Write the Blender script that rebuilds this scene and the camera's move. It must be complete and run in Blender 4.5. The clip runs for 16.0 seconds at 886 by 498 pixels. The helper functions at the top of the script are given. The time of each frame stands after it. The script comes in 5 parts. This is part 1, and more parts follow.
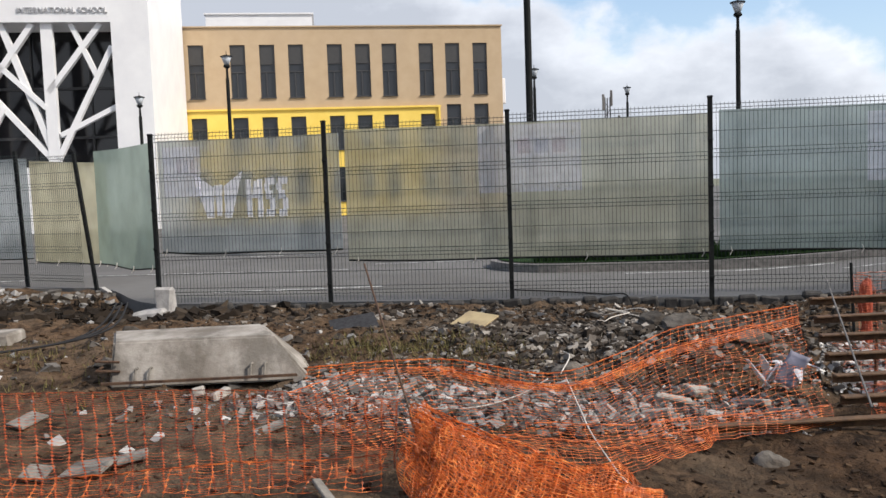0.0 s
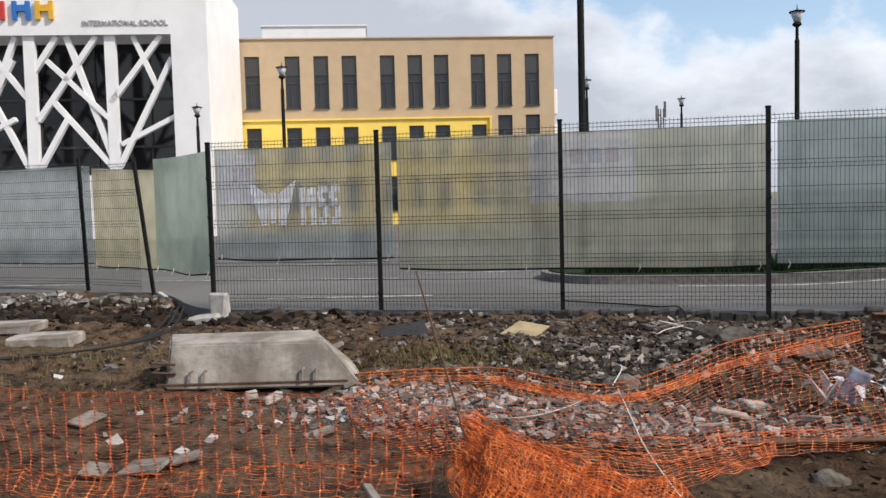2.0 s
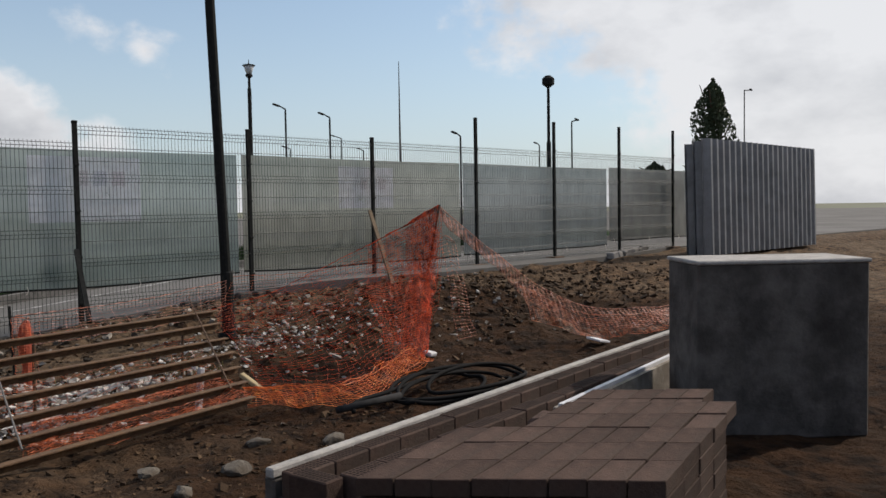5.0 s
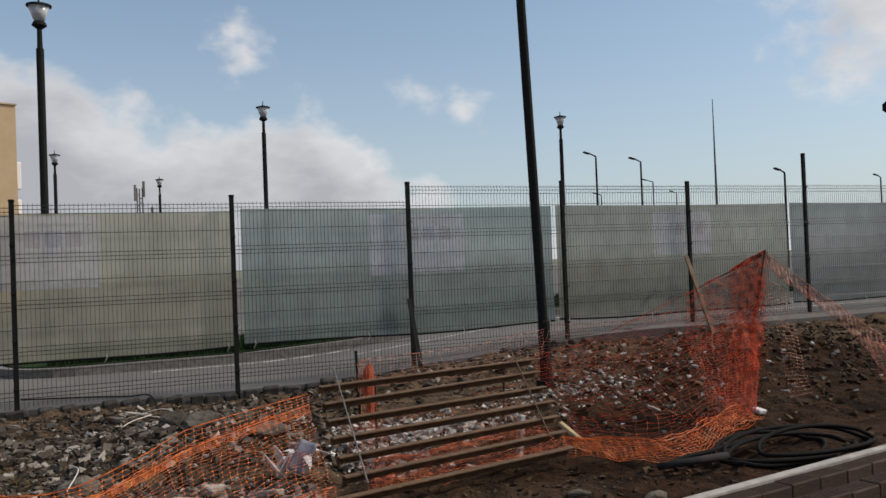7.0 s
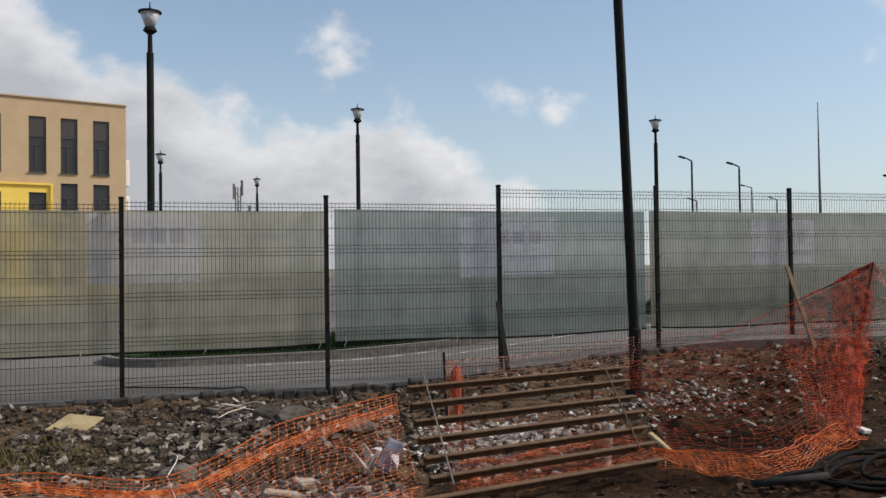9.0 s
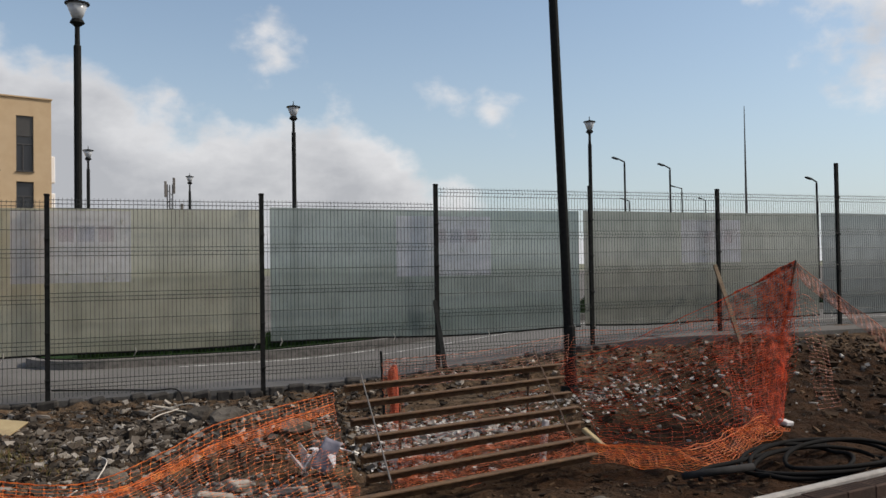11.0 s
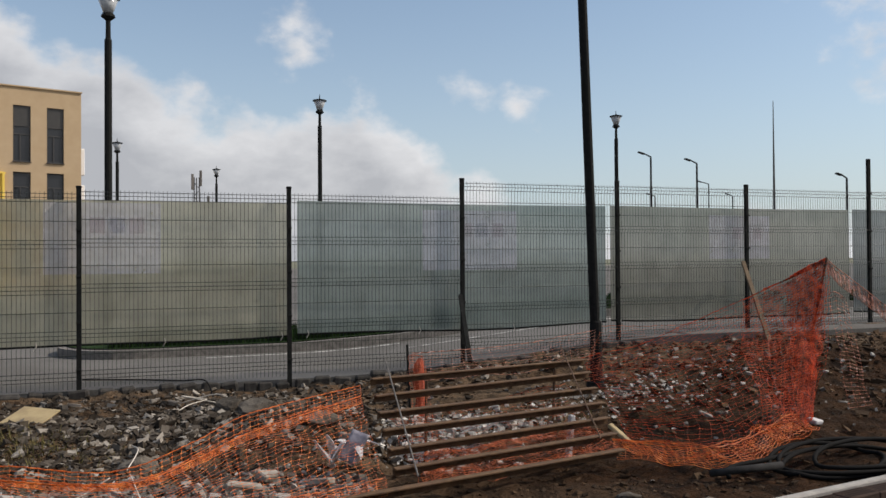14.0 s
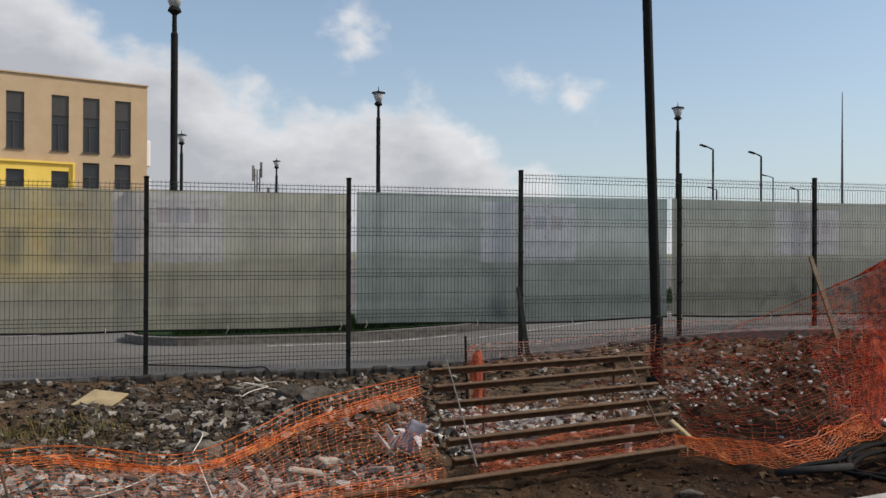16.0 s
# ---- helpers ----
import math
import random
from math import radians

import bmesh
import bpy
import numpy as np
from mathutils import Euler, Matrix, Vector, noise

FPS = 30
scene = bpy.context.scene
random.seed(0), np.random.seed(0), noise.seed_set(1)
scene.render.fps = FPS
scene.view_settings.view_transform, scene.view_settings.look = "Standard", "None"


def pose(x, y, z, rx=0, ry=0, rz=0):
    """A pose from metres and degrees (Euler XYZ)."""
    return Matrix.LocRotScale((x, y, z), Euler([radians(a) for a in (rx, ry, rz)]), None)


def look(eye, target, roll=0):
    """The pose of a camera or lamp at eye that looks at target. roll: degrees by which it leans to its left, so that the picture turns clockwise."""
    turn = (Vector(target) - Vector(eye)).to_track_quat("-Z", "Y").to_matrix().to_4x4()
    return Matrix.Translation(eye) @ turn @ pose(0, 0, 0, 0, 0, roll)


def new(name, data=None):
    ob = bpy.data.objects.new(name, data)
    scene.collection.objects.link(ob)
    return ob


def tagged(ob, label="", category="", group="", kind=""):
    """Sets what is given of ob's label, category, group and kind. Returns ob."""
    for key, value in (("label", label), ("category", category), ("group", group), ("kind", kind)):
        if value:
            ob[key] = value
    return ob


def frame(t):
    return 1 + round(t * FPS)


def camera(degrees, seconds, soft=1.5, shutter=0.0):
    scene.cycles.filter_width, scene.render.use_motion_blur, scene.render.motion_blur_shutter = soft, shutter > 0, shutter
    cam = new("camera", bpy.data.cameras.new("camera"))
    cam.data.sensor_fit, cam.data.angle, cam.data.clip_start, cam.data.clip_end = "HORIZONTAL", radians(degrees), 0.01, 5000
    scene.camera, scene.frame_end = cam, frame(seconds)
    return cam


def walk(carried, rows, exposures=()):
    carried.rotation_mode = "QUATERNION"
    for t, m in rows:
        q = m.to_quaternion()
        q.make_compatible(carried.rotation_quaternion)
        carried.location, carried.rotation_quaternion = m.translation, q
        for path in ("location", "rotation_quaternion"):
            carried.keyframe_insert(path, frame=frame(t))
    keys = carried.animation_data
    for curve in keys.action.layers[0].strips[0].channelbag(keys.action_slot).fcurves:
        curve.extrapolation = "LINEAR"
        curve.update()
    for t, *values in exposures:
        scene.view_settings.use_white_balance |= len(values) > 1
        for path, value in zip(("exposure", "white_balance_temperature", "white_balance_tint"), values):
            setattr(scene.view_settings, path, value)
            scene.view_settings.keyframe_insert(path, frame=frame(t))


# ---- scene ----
cam = camera(57.0, 16.0)
PATH = [
    (0, (-0.365, 0.326, 1.513), (-0.661, 2.299, 1.363), -2.0),
    (0.5, (-0.385, 0.347, 1.508), (-0.762, 2.306, 1.367), -1.7),
    (1, (-0.387, 0.312, 1.503), (-0.818, 2.26, 1.361), -1.8),
    (1.5, (-0.404, 0.31, 1.502), (-0.809, 2.263, 1.365), -1.7),
    (2, (-0.384, 0.322, 1.495), (-0.798, 2.275, 1.375), -1.5),
    (2.5, (-0.372, 0.334, 1.498), (-0.72, 2.299, 1.374), -0.7),
    (3, (-0.309, 0.327, 1.487), (-0.428, 2.318, 1.336), -0.3),
    (3.5, (-0.169, 0.313, 1.481), (-0.014, 2.302, 1.335), -2.1),
    (3.8, (-0.133, 0.341, 1.512), (0.405, 2.261, 1.349), -1.4),
    (3.9, (-0.13, 0.328, 1.505), (0.529, 2.21, 1.355), -1.2),
    (4, (-0.156, 0.255, 1.507), (0.68, 2.066, 1.36), -0.9),
    (4.2, (-0.189, 0.223, 1.5), (0.841, 1.931, 1.35), -0.3),
    (5.25, (-0.150, 0.220, 1.525), (1.289, 1.609, 1.435), -1.2),
    (6.3, (-0.111, 0.221, 1.549), (1.095, 1.816, 1.538), -2.0),
    (6.5, (-0.133, 0.233, 1.538), (0.956, 1.911, 1.538), -2.0),
    (7, (-0.204, 0.222, 1.557), (0.585, 2.06, 1.591), -2.2),
    (7.5, (-0.232, 0.192, 1.549), (0.424, 2.082, 1.544), -1.8),
    (8, (-0.256, 0.208, 1.563), (0.319, 2.123, 1.559), -1.3),
    (8.5, (-0.233, 0.217, 1.555), (0.293, 2.147, 1.571), -1.1),
    (9, (-0.224, 0.22, 1.567), (0.362, 2.132, 1.612), -0.8),
    (11.3, (-0.232, 0.209, 1.56), (0.501, 2.07, 1.6), -0.9),
    (11.5, (-0.237, 0.214, 1.558), (0.478, 2.081, 1.6), -0.8),
    (12, (-0.27, 0.188, 1.554), (0.419, 2.066, 1.569), -0.5),
    (12.5, (-0.26, 0.213, 1.554), (0.397, 2.102, 1.577), -0.3),
    (13, (-0.248, 0.217, 1.566), (0.407, 2.106, 1.593), -0.1),
    (13.5, (-0.231, 0.21, 1.563), (0.475, 2.081, 1.582), 0.2),
    (14, (-0.263, 0.211, 1.563), (0.414, 2.093, 1.59), -0.4),
    (14.5, (-0.304, 0.22, 1.552), (0.259, 2.139, 1.571), -0.6),
    (15, (-0.308, 0.22, 1.556), (0.221, 2.149, 1.556), -0.2),
    (15.5, (-0.318, 0.218, 1.551), (0.207, 2.148, 1.562), -0.0),
    (16, (-0.293, 0.232, 1.553), (0.254, 2.156, 1.562), 0.2),
]
walk(cam, [(t, look(eye, target, roll)) for t, eye, target, roll in PATH], [
    (0.0, 0.22, 6250, 11), (1.5, 0.20, 6250, 11), (2.5, 0.14, 6300, 11), (3.5, 0.15, 6300, 11), (4.2, 0.05, 6450, 11), (6.3, -0.36, 6600, 11), (7.0, -0.30, 6600, 11), (7.5, -0.20, 6650, 11), (9.0, -0.14, 6650, 11), (12.0, -0.24, 6650, 11), (16.0, -0.17, 6600, 11)])


# ---------- sky and sun ----------
SUN_AZ, SUN_EL = 106.0, 41.0
world = bpy.data.worlds.new("sky")
scene.world = world
world.use_nodes = True
WN, WL = world.node_tree.nodes, world.node_tree.links
bg = WN["Background"]
sky = WN.new("ShaderNodeTexSky")
sky.sky_type, sky.sun_disc = "NISHITA", False
sky.sun_elevation, sky.sun_rotation = radians(SUN_EL), radians(SUN_AZ)
sky.air_density, sky.dust_density, sky.ozone_density = 1.0, 1.0, 1.5
way = WN.new("ShaderNodeTexCoord").outputs["Generated"]


def wmath(op, a, b=0.0, c=None):
    n = WN.new("ShaderNodeMath")
    n.operation = op
    for i, v in enumerate((a, b) if c is None else (a, b, c)):
        if isinstance(v, (int, float)):
            n.inputs[i].default_value = v
        else:
            WL.new(v, n.inputs[i])
    return n.outputs[0]


def wnoise(scale, detail, stretch, shift=0.0):
    mp = WN.new("ShaderNodeMapping")
    mp.inputs["Scale"].default_value = (1, 1, stretch)
    mp.inputs["Location"].default_value = (shift, 0, 0)
    WL.new(way, mp.inputs["Vector"])
    n = WN.new("ShaderNodeTexNoise")
    n.inputs["Scale"].default_value, n.inputs["Detail"].default_value, n.inputs["Roughness"].default_value = scale, detail, 0.55
    WL.new(mp.outputs[0], n.inputs["Vector"])
    return n.outputs["Fac"]


# a cumulus bank that slopes down from the west, a clear blue gap, and white cloud round the sun's side
xyz = WN.new("ShaderNodeSeparateXYZ")
WL.new(way, xyz.inputs[0])
azd = wmath("MULTIPLY", wmath("ARCTAN2", xyz.outputs["X"], xyz.outputs["Y"]), 57.2958)
eld = wmath("MULTIPLY", wmath("ARCSINE", xyz.outputs["Z"]), 57.2958)
lumps = wmath("SUBTRACT", wnoise(9.0, 8, 1.5, 0.35), 0.5)
fine = wmath("SUBTRACT", wnoise(30, 6, 1.3, 2.0), 0.5)
billow = wmath("ADD", wmath("MULTIPLY", lumps, 9.0), wmath("MULTIPLY", fine, 3.5))
bank = WN.new("ShaderNodeValToRGB")
bank.color_ramp.interpolation = "EASE"
TOPS = [(-180, 26), (-30, 30), (-14, 20), (-4, 14), (2, 11.2), (7, 10), (11, 10.6), (15, 11.4), (18, 9.6), (22, 5.5), (27, 2.5), (180, 2.5)]
els = bank.color_ramp.elements
while len(els) < len(TOPS):
    els.new(0.5)
for el_, (az_, top_) in zip(els, TOPS):
    el_.position, el_.color = (az_ + 180) / 360, (top_ / 40, top_ / 40, top_ / 40, 1)
WL.new(wmath("DIVIDE", wmath("ADD", azd, 180.0), 360.0), bank.inputs["Fac"])
depth_w = wmath("ADD", wmath("SUBTRACT", wmath("MULTIPLY", bank.outputs["Color"], 40.0), eld), billow)
depth_e = wmath("ADD", wmath("MULTIPLY", wmath("SUBTRACT", wmath("ADD", azd, wmath("MULTIPLY", eld, 1.25)), 64.0), 0.5), billow)
deep = wmath("MAXIMUM", depth_w, depth_e)
for paz, pel, prad in ((10.2, 14.3, 1.7), (9.2, 16.0, 1.3), (20.6, 11.0, 1.2), (22.2, 10.8, 1.1), (25.0, 10.5, 1.0)):
    dx = wmath("SUBTRACT", azd, paz)
    dy = wmath("SUBTRACT", eld, pel)
    dist = wmath("SQRT", wmath("ADD", wmath("MULTIPLY", dx, dx), wmath("MULTIPLY", dy, dy)))
    deep = wmath("MAXIMUM", deep, wmath("ADD", wmath("SUBTRACT", prad, dist), wmath("MULTIPLY", billow, 0.95)))
mask = WN.new("ShaderNodeMapRange")
mask.interpolation_type = "SMOOTHSTEP"
mask.inputs["From Min"].default_value, mask.inputs["From Max"].default_value = -0.6, 2.2
WL.new(deep, mask.inputs["Value"])
tone = WN.new("ShaderNodeValToRGB")
tone.color_ramp.elements[0].position, tone.color_ramp.elements[0].color = 0.12, (7.8, 7.9, 8.1, 1)
tone.color_ramp.elements[1].position, tone.color_ramp.elements[1].color = 0.58, (4.55, 4.7, 5.05, 1)
WL.new(wmath("ADD", wmath("MULTIPLY", wmath("MAXIMUM", depth_w, 0.0), 0.06), wmath("SUBTRACT", wnoise(7.0, 6, 2.0, 5.0), 0.36)), tone.inputs["Fac"])


def wmix(fac, a, b):
    n = WN.new("ShaderNodeMix")
    n.data_type = "RGBA"
    WL.new(fac, n.inputs[0])
    WL.new(a, n.inputs[6])
    if isinstance(b, tuple):
        n.inputs[7].default_value = b
    else:
        WL.new(b, n.inputs[7])
    return n.outputs[2]


lift = WN.new("ShaderNodeVectorMath")
lift.operation = "MULTIPLY"
lift.inputs[1].default_value = (1.31, 1.385, 1.36)
WL.new(sky.outputs["Color"], lift.inputs[0])
haze_w = wmath("MULTIPLY", wmath("EXPONENT", wmath("MULTIPLY", wmath("ABSOLUTE", eld), -0.085)), 0.88)
hazy = wmix(haze_w, lift.outputs[0], (5.15, 5.85, 6.6, 1))
WL.new(wmix(wmath("MULTIPLY", mask.outputs["Result"], 0.93), hazy, tone.outputs["Color"]), bg.inputs["Color"])
bg.inputs["Strength"].default_value = 0.115

sun = new("sun", bpy.data.lights.new("sun", "SUN"))
sun.data.energy, sun.data.angle, sun.data.color = 3.9, radians(0.6), (1.0, 0.90, 0.78)
a, e = radians(SUN_AZ), radians(SUN_EL)
sun.matrix_basis = look((20 * math.sin(a) * math.cos(e), 20 * math.cos(a) * math.cos(e), 20 * math.sin(e)), (0, 0, 0))


# ---------- small builders ----------
class Geo:
    """Collects vertices and faces for one mesh."""

    def __init__(self):
        self.v, self.f = [], []

    def add(self, verts, faces):
        n = len(self.v)
        self.v.extend([tuple(p) for p in verts])
        self.f.extend([tuple(i + n for i in face) for face in faces])
        return self

    def box(self, c, s, m=None):
        x, y, z = s[0] / 2, s[1] / 2, s[2] / 2
        vs = [Vector((a * x, b * y, d * z)) for d in (-1, 1) for b in (-1, 1) for a in (-1, 1)]
        vs = [(m @ v if m else v) + Vector(c) for v in vs]
        return self.add(vs, [(0, 2, 3, 1), (4, 5, 7, 6), (0, 1, 5, 4), (2, 6, 7, 3), (0, 4, 6, 2), (1, 3, 7, 5)])

    def rbox(self, c, s, b=0.01, m=None, wob=0.0, rng=None):
        """A box with chamfered edges; wob moves its corners a little."""
        h = [s[0] / 2, s[1] / 2, s[2] / 2]
        vs, idx = [], {}
        for k in range(8):
            sg = [1 if k >> i & 1 else -1 for i in range(3)]
            off = [rng.uniform(-wob, wob) if wob else 0 for _ in range(3)]
            for ax in range(3):
                p = Vector([sg[i] * (h[i] - (0 if i == ax else b)) + off[i] for i in range(3)])
                idx[k, ax] = len(vs)
                vs.append((m @ p if m else p) + Vector(c))
        fs = []
        for ax in range(3):
            o = [i for i in range(3) if i != ax]
            for sgn in (0, 1):
                ks = [sgn << ax | a << o[0] | d << o[1] for a, d in ((0, 0), (1, 0), (1, 1), (0, 1))]
                fs.append([idx[k, ax] for k in ks])
            for a in (0, 1):
                for d in (0, 1):
                    k0 = a << o[0] | d << o[1]
                    k1 = k0 | 1 << ax
                    fs.append([idx[k0, o[0]], idx[k1, o[0]], idx[k1, o[1]], idx[k0, o[1]]])
        fs += [[idx[k, 0], idx[k, 1], idx[k, 2]] for k in range(8)]
        return self.add(vs, fs)

    def tube(self, pts, r, n=6, caps=True, flat=1.0):
        pts = [Vector(p) for p in pts]
        vs, fs = [], []
        side = None
        for i, p in enumerate(pts):
            d = (pts[min(i + 1, len(pts) - 1)] - pts[max(i - 1, 0)])
            d = d.normalized() if d.length > 1e-9 else Vector((0, 0, 1))
            if side is None:
                side = d.cross(Vector((0, 0, 1)) if abs(d.z) < 0.9 else Vector((0, 1, 0))).normalized()
            else:
                side = (side - d * side.dot(d)).normalized()
            up = d.cross(side)
            rr = r[i] if isinstance(r, (list, tuple)) else r
            vs += [p + side * math.cos(2 * math.pi * k / n) * rr + up * math.sin(2 * math.pi * k / n) * rr * flat for k in range(n)]
        for i in range(len(pts) - 1):
            for k in range(n):
                a, b = i * n + k, i * n + (k + 1) % n
                fs.append((a, b, b + n, a + n))
        if caps:
            fs.append(tuple(range(n))[::-1])
            fs.append(tuple(range((len(pts) - 1) * n, len(pts) * n)))
        return self.add(vs, fs)

    def beam(self, a, b, w, h, up=(0, 0, 1)):
        """A rectangular bar from a to b."""
        a, b = Vector(a), Vector(b)
        d = (b - a).normalized()
        s = d.cross(Vector(up)).normalized()
        u = s.cross(d)
        m = Matrix((s, d, u)).transposed()
        return self.box((a + b) / 2, (w, (b - a).length, h), m)

    def rock(self, c, r, rng, squash=0.7):
        """An angular shard: a box with its corners knocked about."""
        e = Euler((rng.uniform(-0.5, 0.5), rng.uniform(-0.5, 0.5), rng.uniform(0, 6.3))).to_matrix()
        hx, hy, hz = r * rng.uniform(0.8, 1.5), r * rng.uniform(0.5, 1.0), r * squash * rng.uniform(0.5, 1.1)
        vs = []
        for k in range(8):
            q = Vector(((1 if k & 1 else -1) * hx * rng.uniform(0.35, 1.1), (1 if k & 2 else -1) * hy * rng.uniform(0.35, 1.1), (1 if k & 4 else -1) * hz * rng.uniform(0.4, 1.1)))
            vs.append(e @ q + Vector(c))
        return self.add(vs, [(0, 2, 3, 1), (4, 5, 7, 6), (0, 1, 5, 4), (2, 6, 7, 3), (0, 4, 6, 2), (1, 3, 7, 5)])

    def mesh(self, name, material, smooth=False, fix=True, weld=False):
        me = bpy.data.meshes.new(name)
        me.from_pydata(self.v, [], self.f)
        if fix and len(self.f) < 30000:
            bm = bmesh.new()
            bm.from_mesh(me)
            if weld:
                bmesh.ops.remove_doubles(bm, verts=bm.verts, dist=0.0005)
            bmesh.ops.recalc_face_normals(bm, faces=bm.faces)
            bm.to_mesh(me)
            bm.free()
        for m in material if isinstance(material, (list, tuple)) else [material]:
            me.materials.append(m)
        if smooth:
            me.polygons.foreach_set("use_smooth", [True] * len(me.polygons))
        me.update()
        return me


def thing(name, label, category, m=None, group="", kind=""):
    ob = tagged(new(name), label, category, group, kind)
    ob.empty_display_size = 0.1
    if m is not None:
        ob.matrix_basis = m
    return ob


def part(name, geo, material, parent=None, label="", smooth=False, m=None, fix=True):
    ob = new(name, geo if isinstance(geo, bpy.types.Mesh) else geo.mesh(name, material, smooth, fix))
    if parent is not None:
        ob.parent = parent
    if m is not None:
        ob.matrix_basis = m
    if label:
        ob["label"] = label
    return ob


def solo(name, geo, material, label, category, smooth=False, kind="", group="", m=None, fix=True):
    """A thing that is one single mesh."""
    return tagged(part(name, geo, material, None, "", smooth, m, fix), label, category, group, kind)


def smooth01(a, b, x):
    t = min(1.0, max(0.0, (x - a) / (b - a)))
    return t * t * (3 - 2 * t)


def fbm(x, y, s=1.0, o=4):
    return noise.fractal(Vector((x * s, y * s, 3.7)), 1.0, 2.0, o)


# ---------- materials ----------
def material(name, c1, c2=None, scale=3.0, rough=0.8, metal=0.0, bump=0.0, bump_scale=40.0, c3=None, scale3=0.6, spread=(0.35, 0.65), per_piece=0.0, coat=0.0, amount3=0.5, depth=0.02):
    """Two-scale surface: c1/c2 by a fine noise, c3 in large stains, with relief. per_piece: how far brightness varies from piece to piece."""
    m = bpy.data.materials.new(name)
    m.use_nodes = True
    nt = m.node_tree
    N, L = nt.nodes, nt.links
    b = N["Principled BSDF"]
    b.inputs["Roughness"].default_value, b.inputs["Metallic"].default_value = rough, metal
    b.inputs["Coat Weight"].default_value = coat
    if rough > 0.8 and not metal:
        b.inputs["Specular IOR Level"].default_value = 0.12
    co = N.new("ShaderNodeTexCoord").outputs["Object"]

    def noise_at(s, detail=6.0):
        t = N.new("ShaderNodeTexNoise")
        t.inputs["Scale"].default_value, t.inputs["Detail"].default_value = s, detail
        t.inputs["Roughness"].default_value = 0.62
        L.new(co, t.inputs["Vector"])
        return t.outputs["Fac"]

    def blend(fac, a, bcol, kind="MIX"):
        x = N.new("ShaderNodeMix")
        x.data_type, x.blend_type = "RGBA", kind
        if isinstance(fac, float):
            x.inputs[0].default_value = fac
        else:
            L.new(fac, x.inputs[0])
        for v, i in ((a, 6), (bcol, 7)):
            if isinstance(v, tuple):
                x.inputs[i].default_value = (*v, 1)
            else:
                L.new(v, x.inputs[i])
        return x.outputs[2]

    def ramp(fac, lo, hi, top=1.0):
        r = N.new("ShaderNodeMapRange")
        r.inputs["From Min"].default_value, r.inputs["From Max"].default_value = lo, hi
        r.inputs["To Max"].default_value = top
        L.new(fac, r.inputs["Value"])
        return r.outputs["Result"]

    col = blend(ramp(noise_at(scale), *spread), c1, c2 or tuple(x * 0.8 for x in c1))
    if c3:
        col = blend(ramp(noise_at(scale3, 5.0), 0.45, 0.62, amount3), col, c3)
    if per_piece:
        info = N.new("ShaderNodeObjectInfo")
        r = ramp(info.outputs["Random"], 0.0, 1.0)
        x = N.new("ShaderNodeMapRange")
        x.inputs["To Min"].default_value, x.inputs["To Max"].default_value = 1 - per_piece, 1 + per_piece
        L.new(r, x.inputs["Value"])
        h = N.new("ShaderNodeHueSaturation")
        L.new(x.outputs["Result"], h.inputs["Value"])
        L.new(col, h.inputs["Color"])
        col = h.outputs["Color"]
    L.new(col, b.inputs["Base Color"])
    if bump:
        bp = N.new("ShaderNodeBump")
        bp.inputs["Strength"].default_value, bp.inputs["Distance"].default_value = bump, depth
        L.new(noise_at(bump_scale, 8.0), bp.inputs["Height"])
        L.new(bp.outputs["Normal"], b.inputs["Normal"])
    return m


def island_material(name, cols, rough=0.85, bump=0.3):
    """Loose stones joined in one mesh: each takes its own shade."""
    m = material(name, cols[0], cols[1], 25, rough, bump=bump, bump_scale=60)
    nt = m.node_tree
    N, L = nt.nodes, nt.links
    b = N["Principled BSDF"]
    old = b.inputs["Base Color"].links[0].from_socket
    geo = N.new("ShaderNodeNewGeometry")
    rp = N.new("ShaderNodeValToRGB")
    rp.color_ramp.interpolation = "LINEAR"
    els = rp.color_ramp.elements
    while len(els) < len(cols):
        els.new(0.5)
    for i, c in enumerate(cols):
        els[i].position, els[i].color = (i / (len(cols) - 1)) ** 0.6, (*c, 1)
    L.new(geo.outputs["Random Per Island"], rp.inputs["Fac"])
    x = N.new("ShaderNodeMix")
    x.data_type = "RGBA"
    x.inputs[0].default_value = 0.7
    L.new(old, x.inputs[6])
    L.new(rp.outputs["Color"], x.inputs[7])
    L.new(x.outputs[2], b.inputs["Base Color"])
    return m


